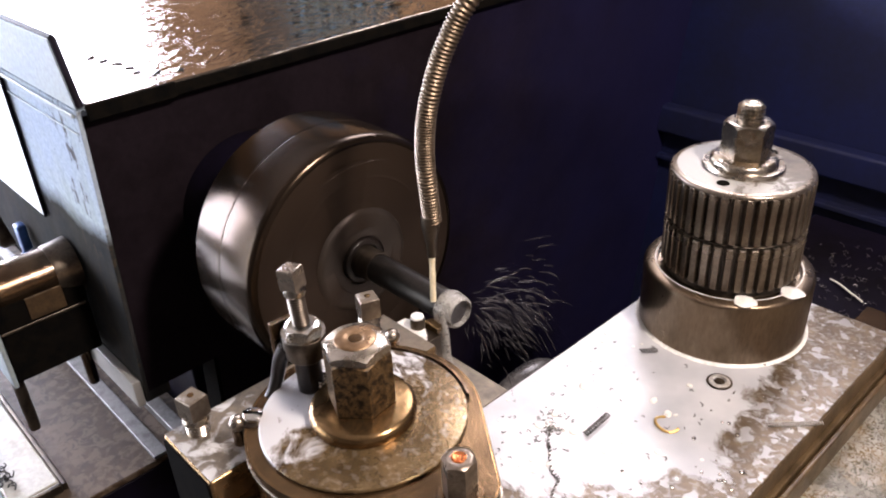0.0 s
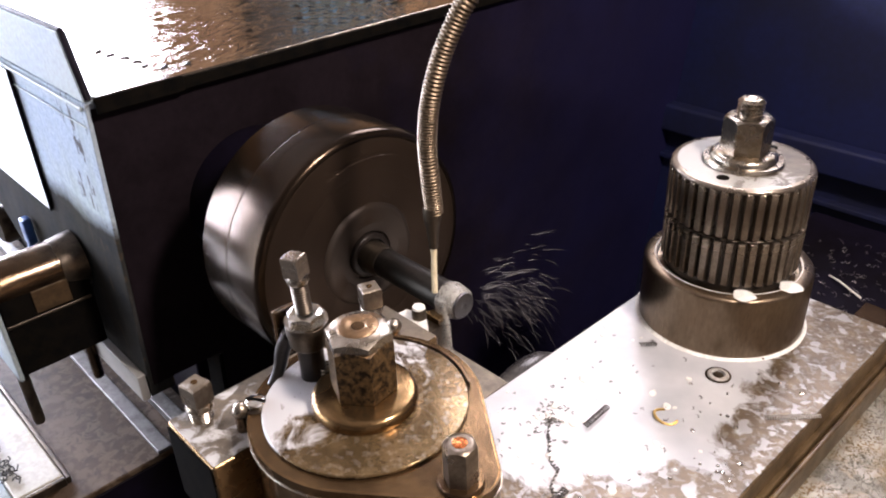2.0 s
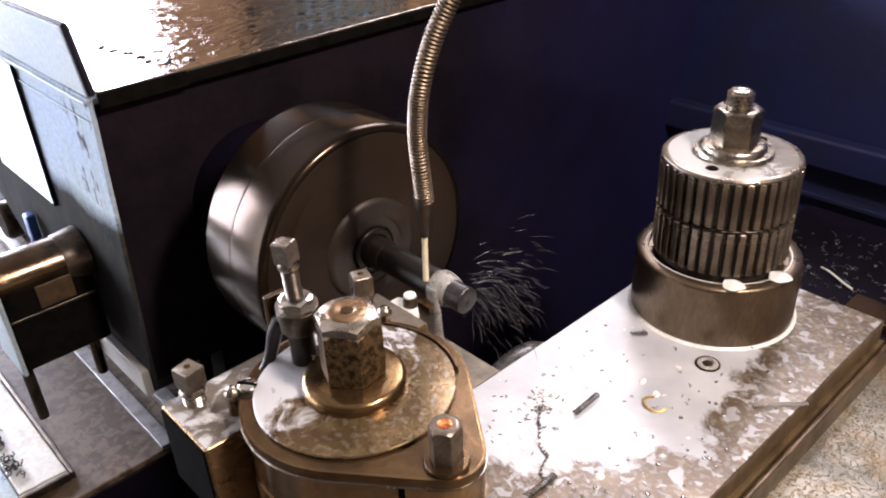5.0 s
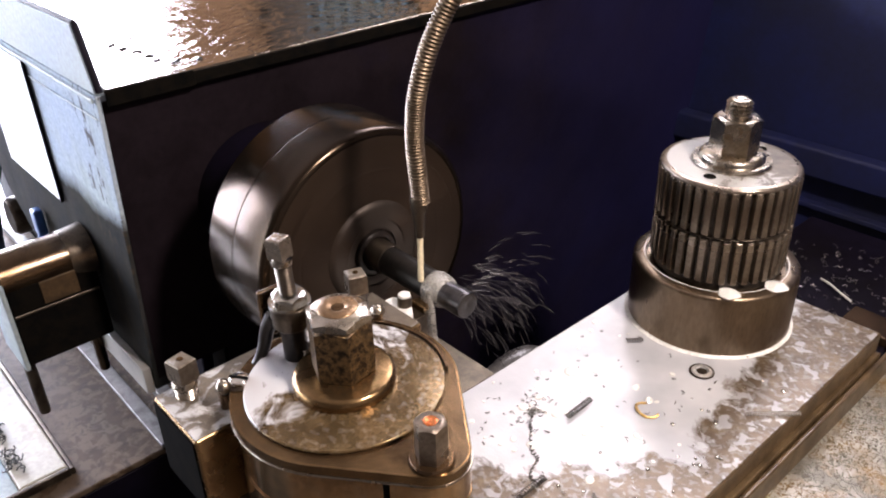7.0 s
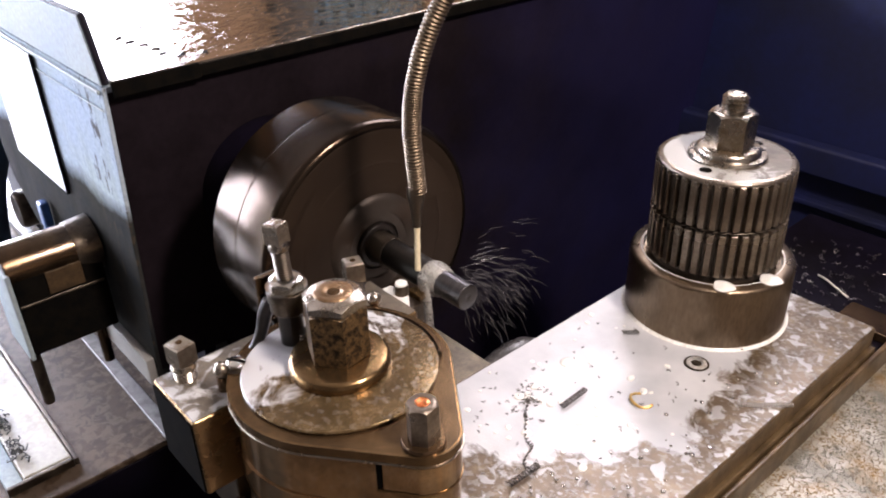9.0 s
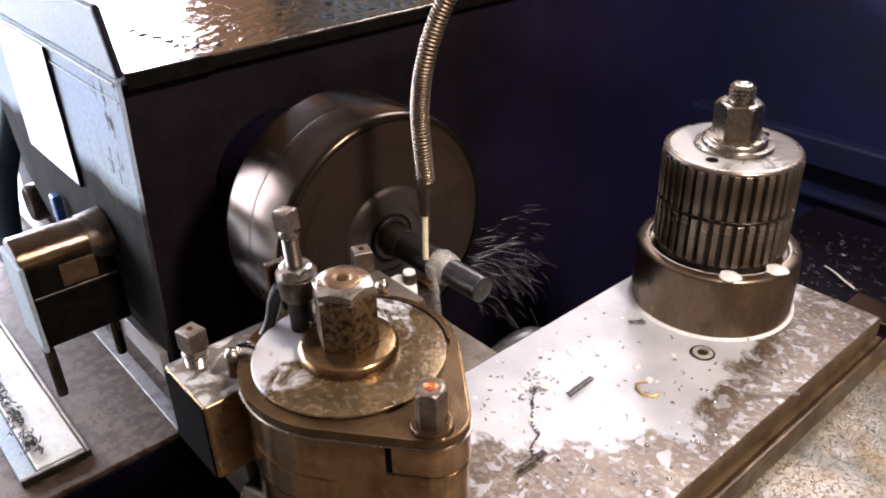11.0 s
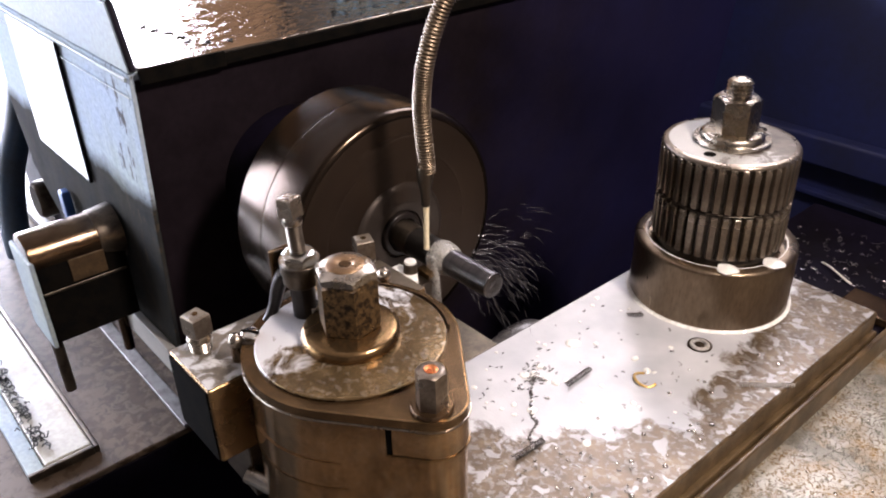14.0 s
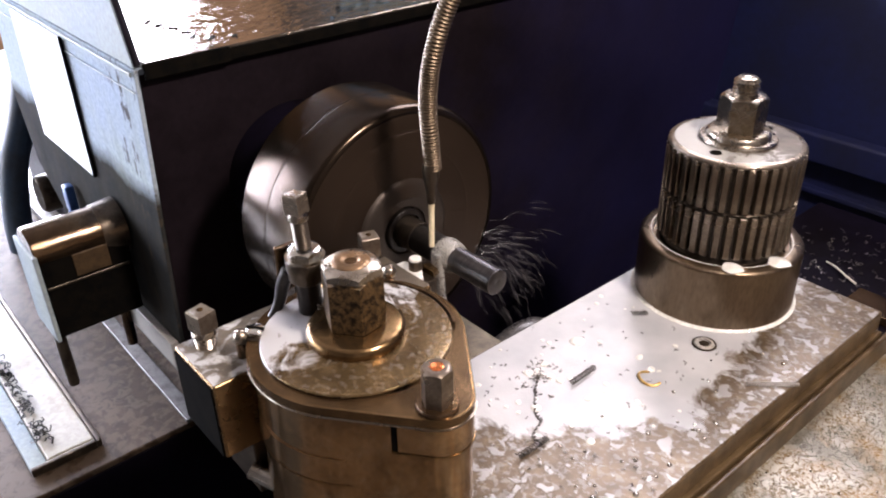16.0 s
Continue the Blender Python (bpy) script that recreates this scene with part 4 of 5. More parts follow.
def tool_post():
    p = thing("tool_post", PX, PY, 1.0, "oily brown steel tool post with a drop-shaped top plate", "tool post", True)
    lobe = (0.0596, 0.001)
    ux, uy = 0.786, 0.618        # along the flat flank
    part("post_body", prism(B(), hull_outline(0.0514, *lobe, 0.0155), 0.0005, 0.0978, 0.001), SMEAR, p, "oiled brown body")
    part("top_plate", prism(B(), hull_outline(0.0532, *lobe, 0.0168), 0.0980, 0.1035, 0.0012), PLATE, p, "drop-shaped top plate")
    # beads in lighter steel stand for the glints along the plate's edges
    for name, args, z, r, mat in (("upper_rim", (0.0523, *lobe, 0.0159), 0.1030, 0.0006, GOLD), ("lower_rim", (0.0531, *lobe, 0.0167), 0.0984, 0.0007, STEEL)):
        ring = [(x, y, z) for x, y in hull_outline(*args)]
        part(name, sweep(B(), ring + ring[:2], r, 6, False), mat, p, "pale bead along the plate's rim, a painted glint")
    flank = hull_outline(0.0524, *lobe, 0.0165)
    part("lobe_step", prism(B(), cut(flank, ux, uy, 0.0328), 0.0826, 0.0977, 0.0006), SMEAR, p, "step round the lobe")
    part("lobe_edge", prism(B(), cut(hull_outline(0.0527, *lobe, 0.0168), ux, uy, 0.0296), 0.0812, 0.0825, 0.0004), GOLD, p, "bright lower edge of the step")
    # no cut slot: a black bar paints its inner shade
    part("key_slot", box(B(), 0.0297, 0.0326, -0.0519, -0.0490, 0.0826, 0.0977, 0.0002, 1), FLAT_BLACK, p, "black bar standing for the key slot's shade", pose(0, 0, 0, 0, 0, 38.2))
    arc = [(r * math.cos(radians(a)), r * math.sin(radians(a))) for r, span in ((0.0521, range(-120, -39, 2)), (0.0495, range(-40, -121, -2))) for a in span]
    part("side_key", prism(B(), arc, 0.0572, 0.0722, 0.0006), SMEAR, p, "flat key let into the side")
    arc = [(r * math.cos(radians(a)), r * math.sin(radians(a))) for r, span in ((0.0524, range(-120, -39, 2)), (0.0495, range(-40, -121, -2))) for a in span]
    part("key_edge", prism(B(), arc, 0.0560, 0.0571, 0.0003), GOLD, p, "bright lower edge of the key")
    part("disc", revolve(B(), [(0.0, 0.1036), (0.0460, 0.1036), (0.0466, 0.1041), (0.0466, 0.1051), (0.0458, 0.1059), (0.0, 0.1059)], 96), DISC, p, "filmed round disc")
    part("collar", revolve(B(), [(0.0, 0.1060), (0.0240, 0.1060), (0.0243, 0.1066), (0.0243, 0.1092), (0.0232, 0.1112), (0.0215, 0.1117), (0.0170, 0.1125), (0.0, 0.1127)], 72), GOLD, p, "golden oiled collar")
    nut = part("nut", hex_nut(0.0153, 0.0272, 8, 0.0005), RUSTY, p, "tall rust-specked hex nut", pose(-0.0010, 0.0008, 0.1128))
    part("nut_crown", hex_crown(0.0153, 0.0274, 0.0326, 8), STEEL, nut, "bright worn crown of the nut")
    part("nut_centre", revolve(B(), [(0.0026, -0.0006), (0.0036, 0.0003), (0.0060, 0.0007), (0.0086, 0.0005), (0.0092, 0.0), (0.0092, -0.0006)], 48, closed=True), BRASSY, nut, "brown worn centre", pose(0, 0, 0.0327))
    part("nut_bore", revolve(B(), [(0.0, 0.0), (0.0030, 0.0), (0.0030, 0.0005), (0.0, 0.0004)], 24), OILY, nut, "brown dimple", pose(0, 0, 0.0323))


tool_post()


def plug_bolt():
    b = thing("plug_bolt", 0.0183, -0.2519, 1.1036, "hex bolt with a copper plug on a washer", "bolt", True)
    part("washer", revolve(B(), [(0.0, 0.0), (0.0095, 0.0), (0.0098, 0.001), (0.0092, 0.0022), (0.0, 0.0022)], 40), OILY, b)
    part("bolt_head", hex_nut(0.0071, 0.0188, 5, 0.0014), DRUM, b, "", pose(0, 0, 0.0022))
    part("plug", revolve(B(), [(0.0, 0.0), (0.0031, 0.0), (0.0031, 0.0003), (0.0024, 0.0006), (0.0020, 0.0003), (0.0, 0.0006)], 28), COPPER, b, "orange copper plug", pose(0, 0, 0.0210))


plug_bolt()


def square_bolt(x, y, z, h, turn, label="square-headed clamp bolt with a worn head"):
    b = thing("square_bolt", x, y, z, label, "bolt", True, group="square clamp bolts")
    part("shank", revolve(B(), [(0.0, 0.0)] + [(0.0048 + 0.0007 * (k % 2), 0.0006 + 0.0007 * k) for k in range(12)] + [(0.0, 0.0095)], 28), STEEL, b)
    part("bolt_flange", revolve(B(), [(0.0, 0.0085), (0.0064, 0.0085), (0.0066, 0.0095), (0.0056, 0.0112), (0.0, 0.0112)], 32), STEEL, b)
    bm = prism(B(), [(s * 0.0052, t * 0.0052) for s, t in ((1, 1), (-1, 1), (-1, -1), (1, -1))], 0.0112, 0.0112 + h, 0.0008)
    part("bolt_head", bm, DRUM, b, "", pose(0, 0, 0, 0, 0, turn))
    # pale sheet paints the light on the bolt's top, with its milky film
    part("head_pale_cap", prism(B(), [(s * 0.0045, t * 0.0045) for s, t in ((1, 1), (-1, 1), (-1, -1), (1, -1))], 0.0112 + h, 0.0115 + h, 0.0001), HOLDFILM, b, "pale cap for the milk and the light on the head", pose(0, 0, 0, 0, 0, turn))
    part("dimple", revolve(B(), [(0.0, 0.0), (0.0016, 0.0), (0.0016, 0.0003), (0.0, 0.0004)], 16), GOLD, b, "", pose(0, 0, 0.0115 + h))


square_bolt(-0.1067, -0.3006, 1.0890, 0.0115, 12)
square_bolt(-0.1057, -0.1979, 1.0930, 0.0120, -20)


def tool_holder():
    t = thing("tool_holder", -0.0955, -0.247, 1.044, "worn steel tool holder block clamped to the post", "tool holder", True)
    bm = box(B(), -0.022, 0.022, -0.067, 0.068, 0.0, 0.046, 0.0018, 3)
    part("holder_block", bm, HOLDER, t, "milky filmed brown block")
    part("holder_top", box(B(), -0.0212, 0.0212, -0.0660, 0.0670, 0.0461, 0.0466, 0.0002, 1), HOLDFILM, t, "milky film on the holder's top")
    # black sheet paints the shade on the holder's end
    part("end_face", box(B(), -0.0205, 0.0205, -0.0678, -0.0671, 0.0015, 0.0445, 0.0003, 1), FLAT_BLACK, t, "end face darkened by shade put into the colour")
    part("holder_foot", box(B(), -0.018, 0.016, -0.050, 0.060, -0.040, -0.0005, 0.001), OILY_DARK, t, "dark foot")
    part("adjuster", sweep(B(), [(0.014, -0.052, -0.022), (0.034, -0.040, -0.030)], 0.0055, 20), BRIGHT, t, "slanting bright adjuster")
    b = thing("cutting_tool", -0.096, -0.166, 1.060, "cutting tool with a clamped insert at the bar", "cutting tool", True)
    part("tool_shank", box(B(), -0.008, 0.007, -0.013, 0.004, 0.0, 0.0205, 0.0008), OILY_DARK, b, "dark tool shank")
    part("clamp", prism(B(), [(-0.014, -0.028), (0.008, -0.024), (0.0085, -0.008), (-0.001, -0.001), (-0.013, -0.005)], 0.0228, 0.0275, 0.0010), MILK, b, "white coolant-covered clamp")
    part("clamp_screw", revolve(B(), [(0.0, 0.0275), (0.0042, 0.0275), (0.0042, 0.0325), (0.0036, 0.0337), (0.0, 0.0337)], 24), OILY_DARK, b, "dark clamp screw", pose(-0.001, -0.006, 0.0))
    part("screw_cap", revolve(B(), [(0.0, 0.0338), (0.0038, 0.0338), (0.0034, 0.0350), (0.0, 0.0356)], 24), MILK, b, "coolant on the screw", pose(-0.001, -0.006, 0.0))
    part("insert", prism(B(), [(-0.006, 0.002), (0.006, 0.002), (0.004, 0.0085), (-0.004, 0.0085)], 0.0208, 0.0250, 0.0004), GOLD, b, "cutting insert")


tool_holder()


def hold_down():
    h = thing("hold_down", -0.0780, -0.2545, 1.1015, "dark hold-down arm with a tall square-headed screw", "hold-down clamp", True)
    part("boss", revolve(B(), [(0.0, 0.0225), (0.0080, 0.0225), (0.0092, 0.0240), (0.0092, 0.0285), (0.0098, 0.0292), (0.0098, 0.0330), (0.0100, 0.0345), (0.0094, 0.0352), (0.0, 0.0352)], 40), OILY_DARK, h, "brown oily round boss")
    # black tone paints the shadow that the boss throws on its foot
    part("boss_foot", revolve(B(), [(0.0, -0.003), (0.0062, -0.003), (0.0062, 0.0224), (0.0, 0.0224)], 28), OILY_BLACK, h, "foot under the boss, its shade put into the colour")
    part("spring", sweep(B(), [(0.0030 * math.cos(k * 0.9), 0.0030 * math.sin(k * 0.9), 0.0008 + k * 0.00028) for k in range(40)], 0.0007, 6), STEEL, h, "small coil spring", pose(0.006, 0.003, 0))
    part("arm", sweep(B(), curve_points([(-0.008, -0.005, 0.026), (-0.0115, -0.0075, 0.018), (-0.0125, -0.0105, 0.008), (-0.0120, -0.0160, 0.000), (-0.0115, -0.0230, -0.003)], 16), [0.0042 - 0.00015 * k for k in range(8)] + [0.0030] * 8, 12), OILY_BLACK, h, "curved arm")
    part("cheek", box(B(), -0.0145, -0.0120, -0.0095, 0.0035, 0.012, 0.0385, 0.001), OILY, h, "upright cheek")
    part("lock_nut", hex_nut(0.0088, 0.0042, 10, 0.001), BRIGHT, h, "bright lock nut", pose(0, 0, 0.0366))
    part("washer", revolve(B(), [(0.0, 0.0), (0.0100, 0.0), (0.0100, 0.0013), (0.0, 0.0013)], 32), BRIGHT, h, "", pose(0, 0, 0.0353))
    lean = pose(0, 0, 0.036, 1.5, -3, 0)
    prof = [(0.0, 0.0)] + [(0.0034 + 0.0006 * (k % 2), 0.003 + 0.0006 * k) for k in range(28)] + [(0.0, 0.0205)]
    part("screw", revolve(B(), prof, 24), OILY_DARK, h, "threaded screw", lean)
    part("screw_collar", revolve(B(), [(0.0, 0.0195), (0.0046, 0.0195), (0.0052, 0.0212), (0.0046, 0.0238), (0.0, 0.0242)], 28), STEEL, h, "", lean)
    part("square_head", prism(B(), [(s * 0.0042, t * 0.0042) for s, t in ((1, 1), (-1, 1), (-1, -1), (1, -1))], 0.0225, 0.0335, 0.0010), DRUM, h, "worn square head", lean @ pose(0, 0, 0, 0, 0, 22))
    s = thing("slotted_screw", -0.0810, -0.2847, 1.1045, "slotted steel screw at the edge of the disc", "screw", True)
    part("screw_boss", revolve(B(), [(0.0, -0.012), (0.0062, -0.012), (0.0062, -0.0005), (0.0054, 0.0), (0.0, 0.0)], 32), OILY_DARK, s)
    part("screw_head", revolve(B(), [(0.0, 0.0002), (0.0046, 0.0002), (0.0048, 0.0018), (0.0042, 0.0026), (0.0, 0.0029)], 32), BRIGHT, s)
    # a black bar paints the shade of the screw's slot
    part("slot", box(B(), -0.0046, 0.0046, -0.0006, 0.0006, 0.0020, 0.0033, 0.0001, 1), FLAT_BLACK, s, "black bar standing for the slot's shade", pose(0, 0, 0, 0, 0, 35))
    for x, y, z, tip in ((-0.0870, -0.2905, 1.0860, (0.003, -0.001, 0.0175)), (-0.0800, -0.2030, 1.0980, (0.0015, -0.0015, 0.0095))):
        q = thing("ball_pin", x, y, z, "steel pin with a round ball end", "pin", True, group="ball-ended pins")
        part("pin_shaft", sweep(B(), [(0, 0, -0.012), (tip[0] * 0.7, tip[1] * 0.7, tip[2] * 0.8)], 0.0030, 14), OILY, q)
        bm = B()
        bmesh.ops.create_uvsphere(bm, u_segments=20, v_segments=14, radius=0.0040, matrix=Matrix.Translation(tip))
        part("pin_ball", bm, STEEL, q)
    l = thing("spring_lever", PX, PY, 1.1036, "flat curved steel lever along the disc", "lever", True)
    inner, outer = 0.0474, 0.0486
    ring = [(r * math.cos(radians(a)), r * math.sin(radians(a))) for r, arc in ((outer, range(58, 131, 3)), (inner, range(130, 57, -3))) for a in arc]
    part("lever_blade", prism(B(), ring, 0.0, 0.0026, 0.0004), OILY, l, "flat curved blade")


hold_down()


# ---- coolant hose, stream and spray ----
def coolant_hose():
    h = thing("coolant_hose", -0.1004, -0.1556, 1.1243, "ribbed metal gooseneck coolant hose over the tool", "coolant hose", True)
    o = Vector((-0.1004, -0.1556, 1.1243))
    ctrl = [(-0.0996, -0.1546, 1.146), (-0.1003, -0.1553, 1.162), (-0.1008, -0.1561, 1.180), (-0.1004, -0.1556, 1.194), (-0.0992, -0.1540, 1.208), (-0.0958, -0.1501, 1.2267), (-0.0910, -0.1446, 1.244), (-0.084, -0.136, 1.262), (-0.066, -0.115, 1.292), (-0.03, -0.07, 1.33), (0.03, 0.02, 1.36), (0.10, 0.12, 1.36)]
    n = 900
    pts = [p - o for p in curve_points(ctrl, n)]
    rad = [0.0049 + 0.00040 * math.cos(2 * math.pi * k / 9.0) for k in range(n)]
    part("gooseneck", sweep(B(), pts, rad, 18), GOOSE, h, "ribbed metal gooseneck")
    part("nozzle", revolve(B(), [(0.0, 0.0), (0.0024, 0.0), (0.0028, 0.0012), (0.0026, 0.0022), (0.0032, 0.009), (0.0044, 0.0165), (0.0050, 0.0185), (0.0050, 0.0240), (0.0046, 0.0252), (0.0, 0.0252)], 28), OILY_DARK, h, "dark tapered nozzle")
    s = thing("coolant_stream", -0.1004, -0.1556, 1.1243, "thin pale stream of coolant from the nozzle", "coolant stream", True)
    rnd = random.Random(2)
    part("stream", sweep(B(), [(-0.0004 * k / 10, -0.0006 * k / 10, -0.029 * k / 10) for k in range(11)], [0.0017 + 0.0002 * rnd.random() for _ in range(11)], 12), STREAM, s)


GOOSE = material("gooseneck_steel", (0.17, 0.128, 0.088), (0.09, 0.065, 0.042), 0.42, 0.95, 60, 600, 0.1)
coolant_hose()


def coolant_collar():
    """The ring of coolant thrown up where the tool meets the bar."""
    c = thing("coolant_collar", -0.094, *AXIS, "foaming collar of coolant round the bar at the tool", "coolant", True)
    bm = B()
    revolve(bm, [(0.0080, -0.0060), (0.0100, -0.0055), (0.0107, -0.0025), (0.0102, 0.0020), (0.0092, 0.0060), (0.0080, 0.0068)], 40, pose(0, 0, 0, 0, 90, 0), True)
    for v in bm.verts:
        v.co *= 1.0 + 0.03 * noise.noise(v.co * 160)
    part("foam_ring", bm, FOAM, c, "milky foam")
    bm = B()
    sweep(bm, [(-0.001, -0.0085, 0.004), (0.0, -0.0098, -0.010), (0.0008, -0.0096, -0.026), (0.002, -0.0090, -0.05), (0.003, -0.0085, -0.085)], [0.0040, 0.0062, 0.0066, 0.0060, 0.0050], 16)
    for v in bm.verts:
        v.co.y = -0.0094 + (v.co.y + 0.0094) * 0.45
        v.co.x += 0.0008 * noise.noise(v.co * 220)
    part("run_off", bm, FOAM, c, "milky run-off")


coolant_collar()

STOCK_OB = solid("raw_stock_sleeve", revolve(B(), [(0.0080, -0.090), (0.0092, -0.090), (0.0092, -0.0035), (0.0080, -0.0020)], 48, pose(0, 0, 0, 0, 90, 0), True), STOCK, "black scaly skin of the bar not yet turned", "bar stock", (-0.094, *AXIS))


def spray(seed, count, reach):
    """Chips and drops flung off the bar, each a thin bent streak that falls as it flies."""
    rnd = random.Random(seed)
    bm = B()
    for _ in range(count):
        a = radians(rnd.triangular(-72, 48, -25))
        r0 = 0.013 + rnd.random() ** 1.1 * reach
        ln = 0.005 + 0.014 * rnd.random() ** 1.3
        x = rnd.uniform(-0.002, 0.010) + 0.25 * r0
        heading = 0.75 * a - radians(rnd.gauss(24, 15))
        bend = rnd.uniform(-0.9, -0.1)
        y, z = r0 * math.cos(a), r0 * math.sin(a) - 2.0 * (r0 - 0.012) ** 2
        pts = []
        for k in range(7):
            pts.append((x + 0.3 * ln * k / 6, y, z))
            y, z = y + ln / 6 * math.cos(heading + bend * k / 6), z + ln / 6 * math.sin(heading + bend * k / 6)
        w = rnd.uniform(0.00014, 0.00034) if rnd.random() < 0.9 else rnd.uniform(0.00034, 0.0006)
        sweep(bm, pts, [w * q for q in (0.3, 0.8, 1.0, 1.0, 0.9, 0.6, 0.2)], 5)
    return solid("coolant_spray", bm, MIST, "flung streaks of coolant and chips beside the bar", "spray", (-0.094, *AXIS), kind="stuff")


SPRAYS = [spray(11 + k, 58, 0.046) for k in range(4)]


# ---- chips on the slide ----
def coil(length, r, turns, wire=0.0004, bend=0.0):
    n = int(turns * 9)
    return sweep(B(), [(length * (k / n - 0.5), r * math.cos(2 * math.pi * k / 9) + bend * math.sin(math.pi * k / n), r + r * math.sin(2 * math.pi * k / 9)) for k in range(n + 1)], wire, 5)


def chips():
    for x, y, z, turn, ln, r, turns in ((-0.0318, -0.0886, 1.0006, 92, 0.024, 0.0016, 13), (0.0540, -0.006, 1.0006, 46, 0.034, 0.0011, 22), (-0.0509, -0.0048, 1.0006, 48, 0.012, 0.0014, 7),
                                        (-0.0075, -0.160, 1.0006, 88, 0.024, 0.0016, 12)):
        bm = coil(ln, r, turns)
        bm.transform(pose(0, 0, 0, 0, 0, turn))
        solid("coiled_chip", bm, GLINT if turns == 22 else CHIP, "tightly coiled blue-grey steel chip", "chip", (x, y, z), True, group="coiled chips on the slide")
    rnd = random.Random(21)
    n = 26
    line = [(-0.0533 + 0.047 * k / n + 0.002 * math.sin(k * 0.5), -0.1115 - 0.045 * k / n + 0.002 * math.cos(k * 0.7), 0.0012) for k in range(n + 1)]
    bm = B()
    big = curve_points(line, 160)
    sweep(bm, [p + Vector((0.0009 * math.cos(k * 0.9), 0.0009 * math.sin(k * 0.9), 0.0009 * math.sin(k * 0.9 + 1))) for k, p in enumerate(big)], 0.00035, 5)
    solid("long_chip", bm, CHIP, "long thin curled chip lying in the coolant", "chip", (0, 0, 1.0), True)
    solid("straw_chip", sweep(B(), [(0.0075 * math.cos(a), 0.0065 * math.sin(a), 0.0011 + 0.0008 * math.sin(2 * a)) for a in [0.3 * k + 2.2 for k in range(15)]], 0.0009, 6), STRAW, "straw-coloured curled chip in the coolant", "chip", (-0.002, -0.058, 1.0), True)
    # the wire chip is coloured milk white to paint its glint
    solid("bright_wire_chip", sweep(B(), curve_points([(-0.016, 0.010, 0.0), (-0.006, 0.004, 0.002), (0.006, -0.003, 0.002), (0.018, -0.007, 0.0)], 12), 0.0009, 6), MILK, "thin chip on the rear shelf, its glint put into the colour", "chip", (-0.006, 0.220, 0.9635), True)
    bm = B()
    for _ in range(150):
        x, y = rnd.uniform(-0.088, 0.058), rnd.uniform(-0.18, 0.02)
        if rnd.random() < 0.3:
            x, y = -0.052 + rnd.gauss(0, 0.007), -0.108 + rnd.gauss(0, 0.007)
        if math.hypot(x - TX, y - TY) < 0.062 or math.hypot(x - PX, y - PY) < 0.075:
            continue
        a, r = rnd.random() * 6.28, 0.0006 + 0.0010 * rnd.random()
        sweep(bm, [(x + r * math.cos(a + 0.9 * k), y + r * math.sin(a + 0.9 * k), 0.0006 + 0.0002 * k) for k in range(rnd.randint(3, 6))], 0.0003, 4)
    solid("small_chips", bm, CHIP, "small curled steel chips in the coolant", "chips", (0, 0, 1.0), True, kind="stuff")
    bm = B()
    for _ in range(170):
        x, y = rnd.uniform(-0.07, 0.055), 0.175 + rnd.random() ** 1.4 * 0.13
        a, r = rnd.random() * 6.28, 0.001 + 0.002 * rnd.random()
        sweep(bm, [(x + r * math.cos(a + 0.8 * k), y + r * math.sin(a + 0.8 * k), 0.0008 + 0.002 * rnd.random()) for k in range(5)], 0.00028, 4)
    solid("rear_chips", bm, CHIP, "heap of small dark chips on the rear shelf", "chips", (0, 0, 0.962), True, kind="stuff")
    bm = B()
    for _ in range(60):
        x, y = rnd.uniform(0.0, 0.058), rnd.uniform(-0.17, 0.04)
        if rnd.random() < 0.35:
            x, y = rnd.uniform(0.074, 0.16), rnd.uniform(-0.08, 0.12)
            z = -0.040
        else:
            z = 0.0
        r = 0.0006 + 0.0012 * rnd.random() ** 2
        bmesh.ops.create_uvsphere(bm, u_segments=10, v_segments=6, radius=r, matrix=Matrix.Translation((x, y, z + 0.0002)) @ Matrix.Diagonal((1, 1, 0.55, 1)))
    solid("coolant_drops", bm, BRIGHT, "bright drops of coolant on the slide and tray", "drops", (0, 0, 1.0), True, kind="stuff")
    rnd = random.Random(8)
    bm = B()
    spots = [(-0.060, -0.062, 0.0058), (-0.052, -0.108, 0.0040), (-0.046, -0.104, 0.0034), (-0.058, -0.112, 0.0036)]
    while len(spots) < 46:
        x, y = rnd.uniform(-0.090, 0.030), rnd.uniform(-0.165, 0.0)
        if math.hypot(x - TX, y - TY) > 0.064 and math.hypot(x - PX, y - PY) > 0.085 and y > -0.15 + 0.9 * (x + 0.01):
            spots.append((x, y, 0.0012 + 0.0024 * rnd.random() ** 1.6))
    for x, y, r in spots:
        m = pose(x, y, 0.0001, 0, 0, rnd.uniform(0, 360)) @ Matrix.Diagonal((1.0, rnd.uniform(0.65, 1.0), 1.0, 1.0))
        revolve(bm, [(r, 0.0), (r * 0.86, r * 0.14), (r * 0.55, r * 0.22), (0.0, r * 0.25)], 18, m)
    solid("coolant_beads", bm, MILK, "white beads of coolant standing in the pool", "drops", (0, 0, 1.0), True, kind="stuff")
    rnd = random.Random(5)
    pts = [(0.016, -0.034, 0.0007), (0.009, -0.022, 0.0009), (0.004, -0.010, 0.0009)] + [(-0.006 + 0.010 * math.cos(0.6 * k), 0.002 + 0.0075 * math.sin(0.6 * k - 1.2), 0.0009 + 0.0002 * k) for k in range(11)]
    solid("lid_chip", sweep(B(), curve_points(pts, 80), 0.00045, 5), SWARF, "thin dark looped chip lying on the wet lid", "chip", (-0.403, -0.188, 1.1903))
    bm = B()
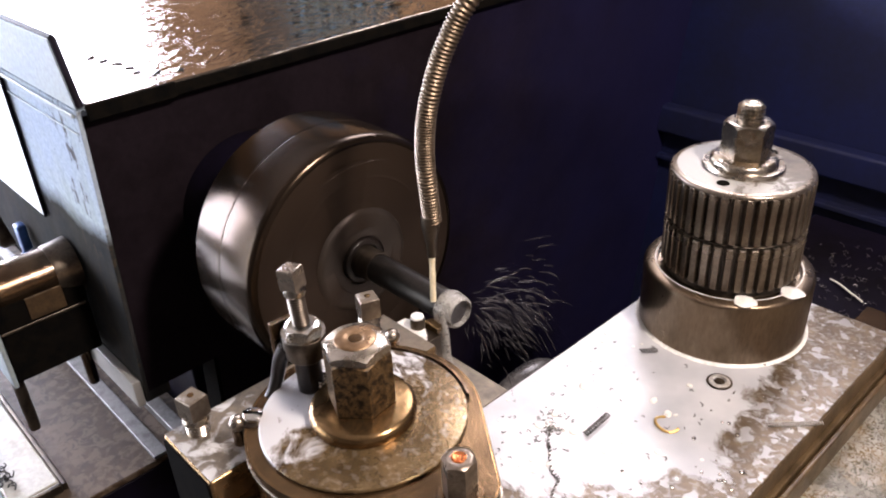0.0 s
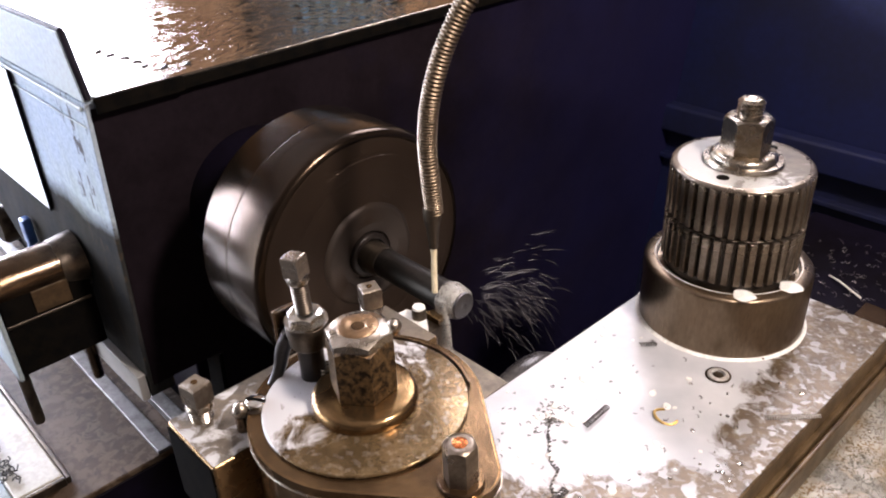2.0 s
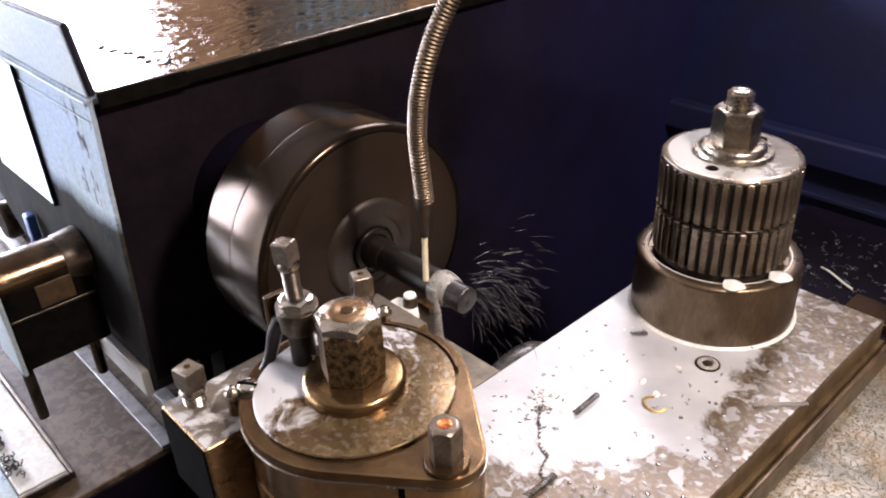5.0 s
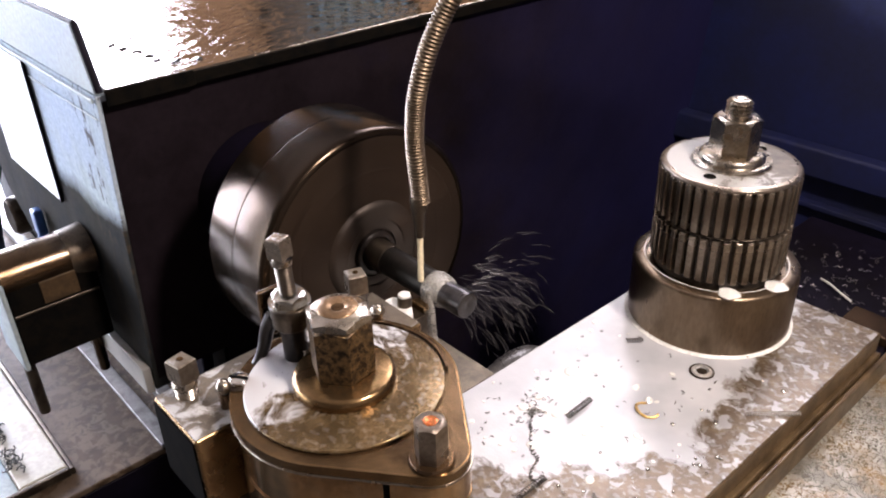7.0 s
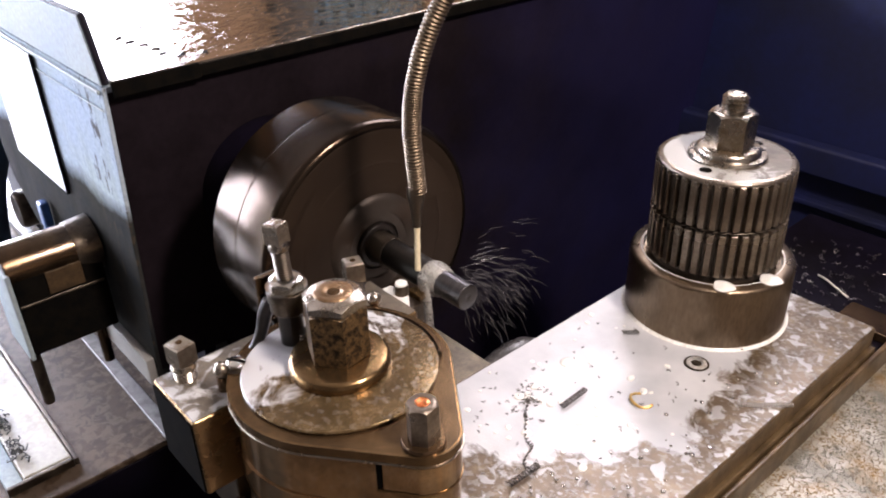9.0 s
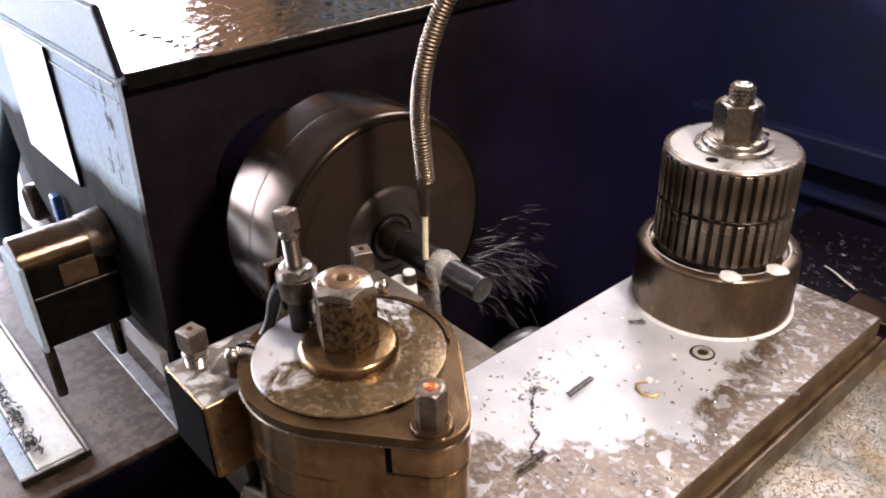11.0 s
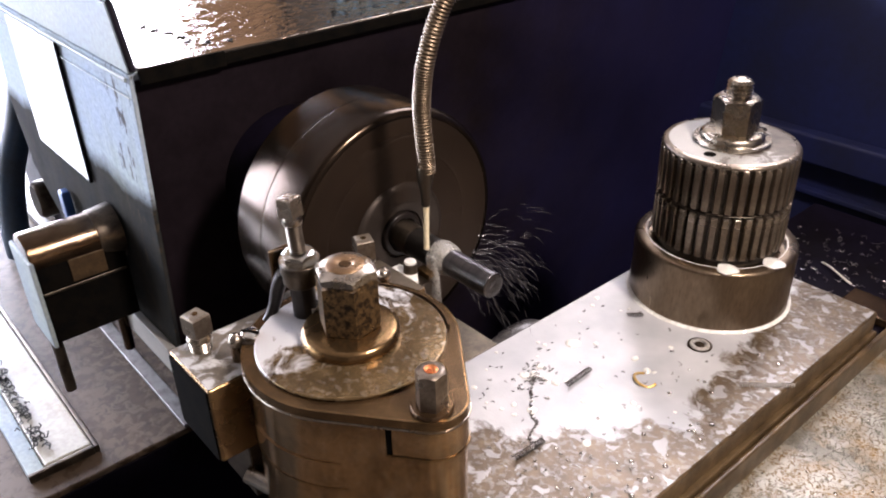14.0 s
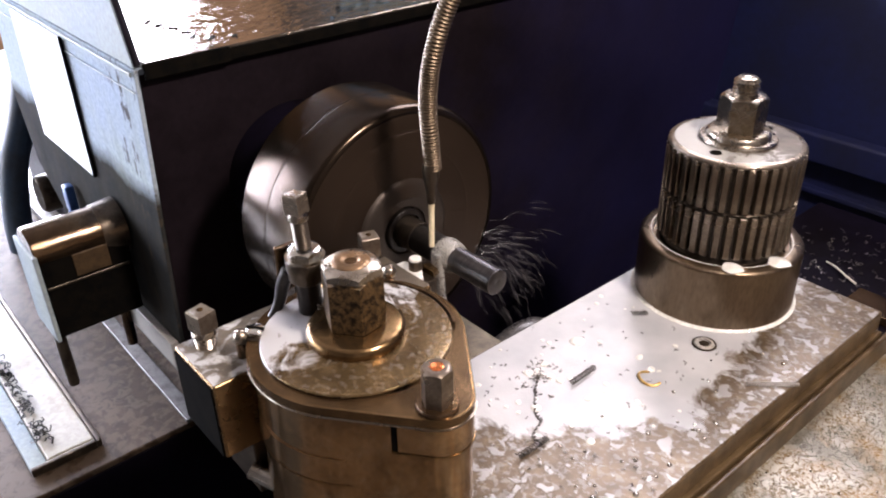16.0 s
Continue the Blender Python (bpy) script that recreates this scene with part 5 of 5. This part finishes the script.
    for x, y in ((0.010, -0.018), (0.026, -0.016), (0.040, -0.012), (0.055, -0.010), (0.070, -0.012), (0.082, -0.004), (0.088, 0.010)):
        r = 0.0012 + 0.0012 * rnd.random()
        sweep(bm, [(x + r * math.cos(2.0 * k + x * 90), y + 1.5 * r * math.sin(1.7 * k), 0.0006 + 0.0003 * k) for k in range(6)], 0.0006, 5)
    solid("lid_swarf", bm, SWARF, "dark swarf crumbs on the wet lid", "swarf", (-0.403, -0.188, 1.1903), kind="stuff")


chips()


def motions():
    for ob, m in RIDERS:
        walk(ob, [(t, pose(-d, 0, 0) @ m) for t, d in FEED])
    walk(STOCK_OB, [(t, pose(-0.094 - d, *AXIS)) for t, d in FEED])
    spin = [(f / 30, 74.0 * f) for f in range(481)]
    for ob in (CHUCK_OB, BAR_OB):
        walk(ob, [(t, pose(FACE_X, *AXIS, a, 0, 0)) for t, a in spin])

    def feed(t):
        for (t0, d0), (t1, d1) in zip(FEED, FEED[1:]):
            if t0 <= t <= t1:
                return d0 + (d1 - d0) * (t - t0) / (t1 - t0)
        return FEED[-1][1]

    rnd = random.Random(33)
    for ob in SPRAYS:
        walk(ob, [(f / 30, pose(-0.094 - feed(f / 30) + rnd.uniform(-0.003, 0.004), *AXIS, rnd.uniform(-9, 9), rnd.uniform(-3, 3), rnd.uniform(-5, 4))) for f in range(0, 481, 3)])


motions()
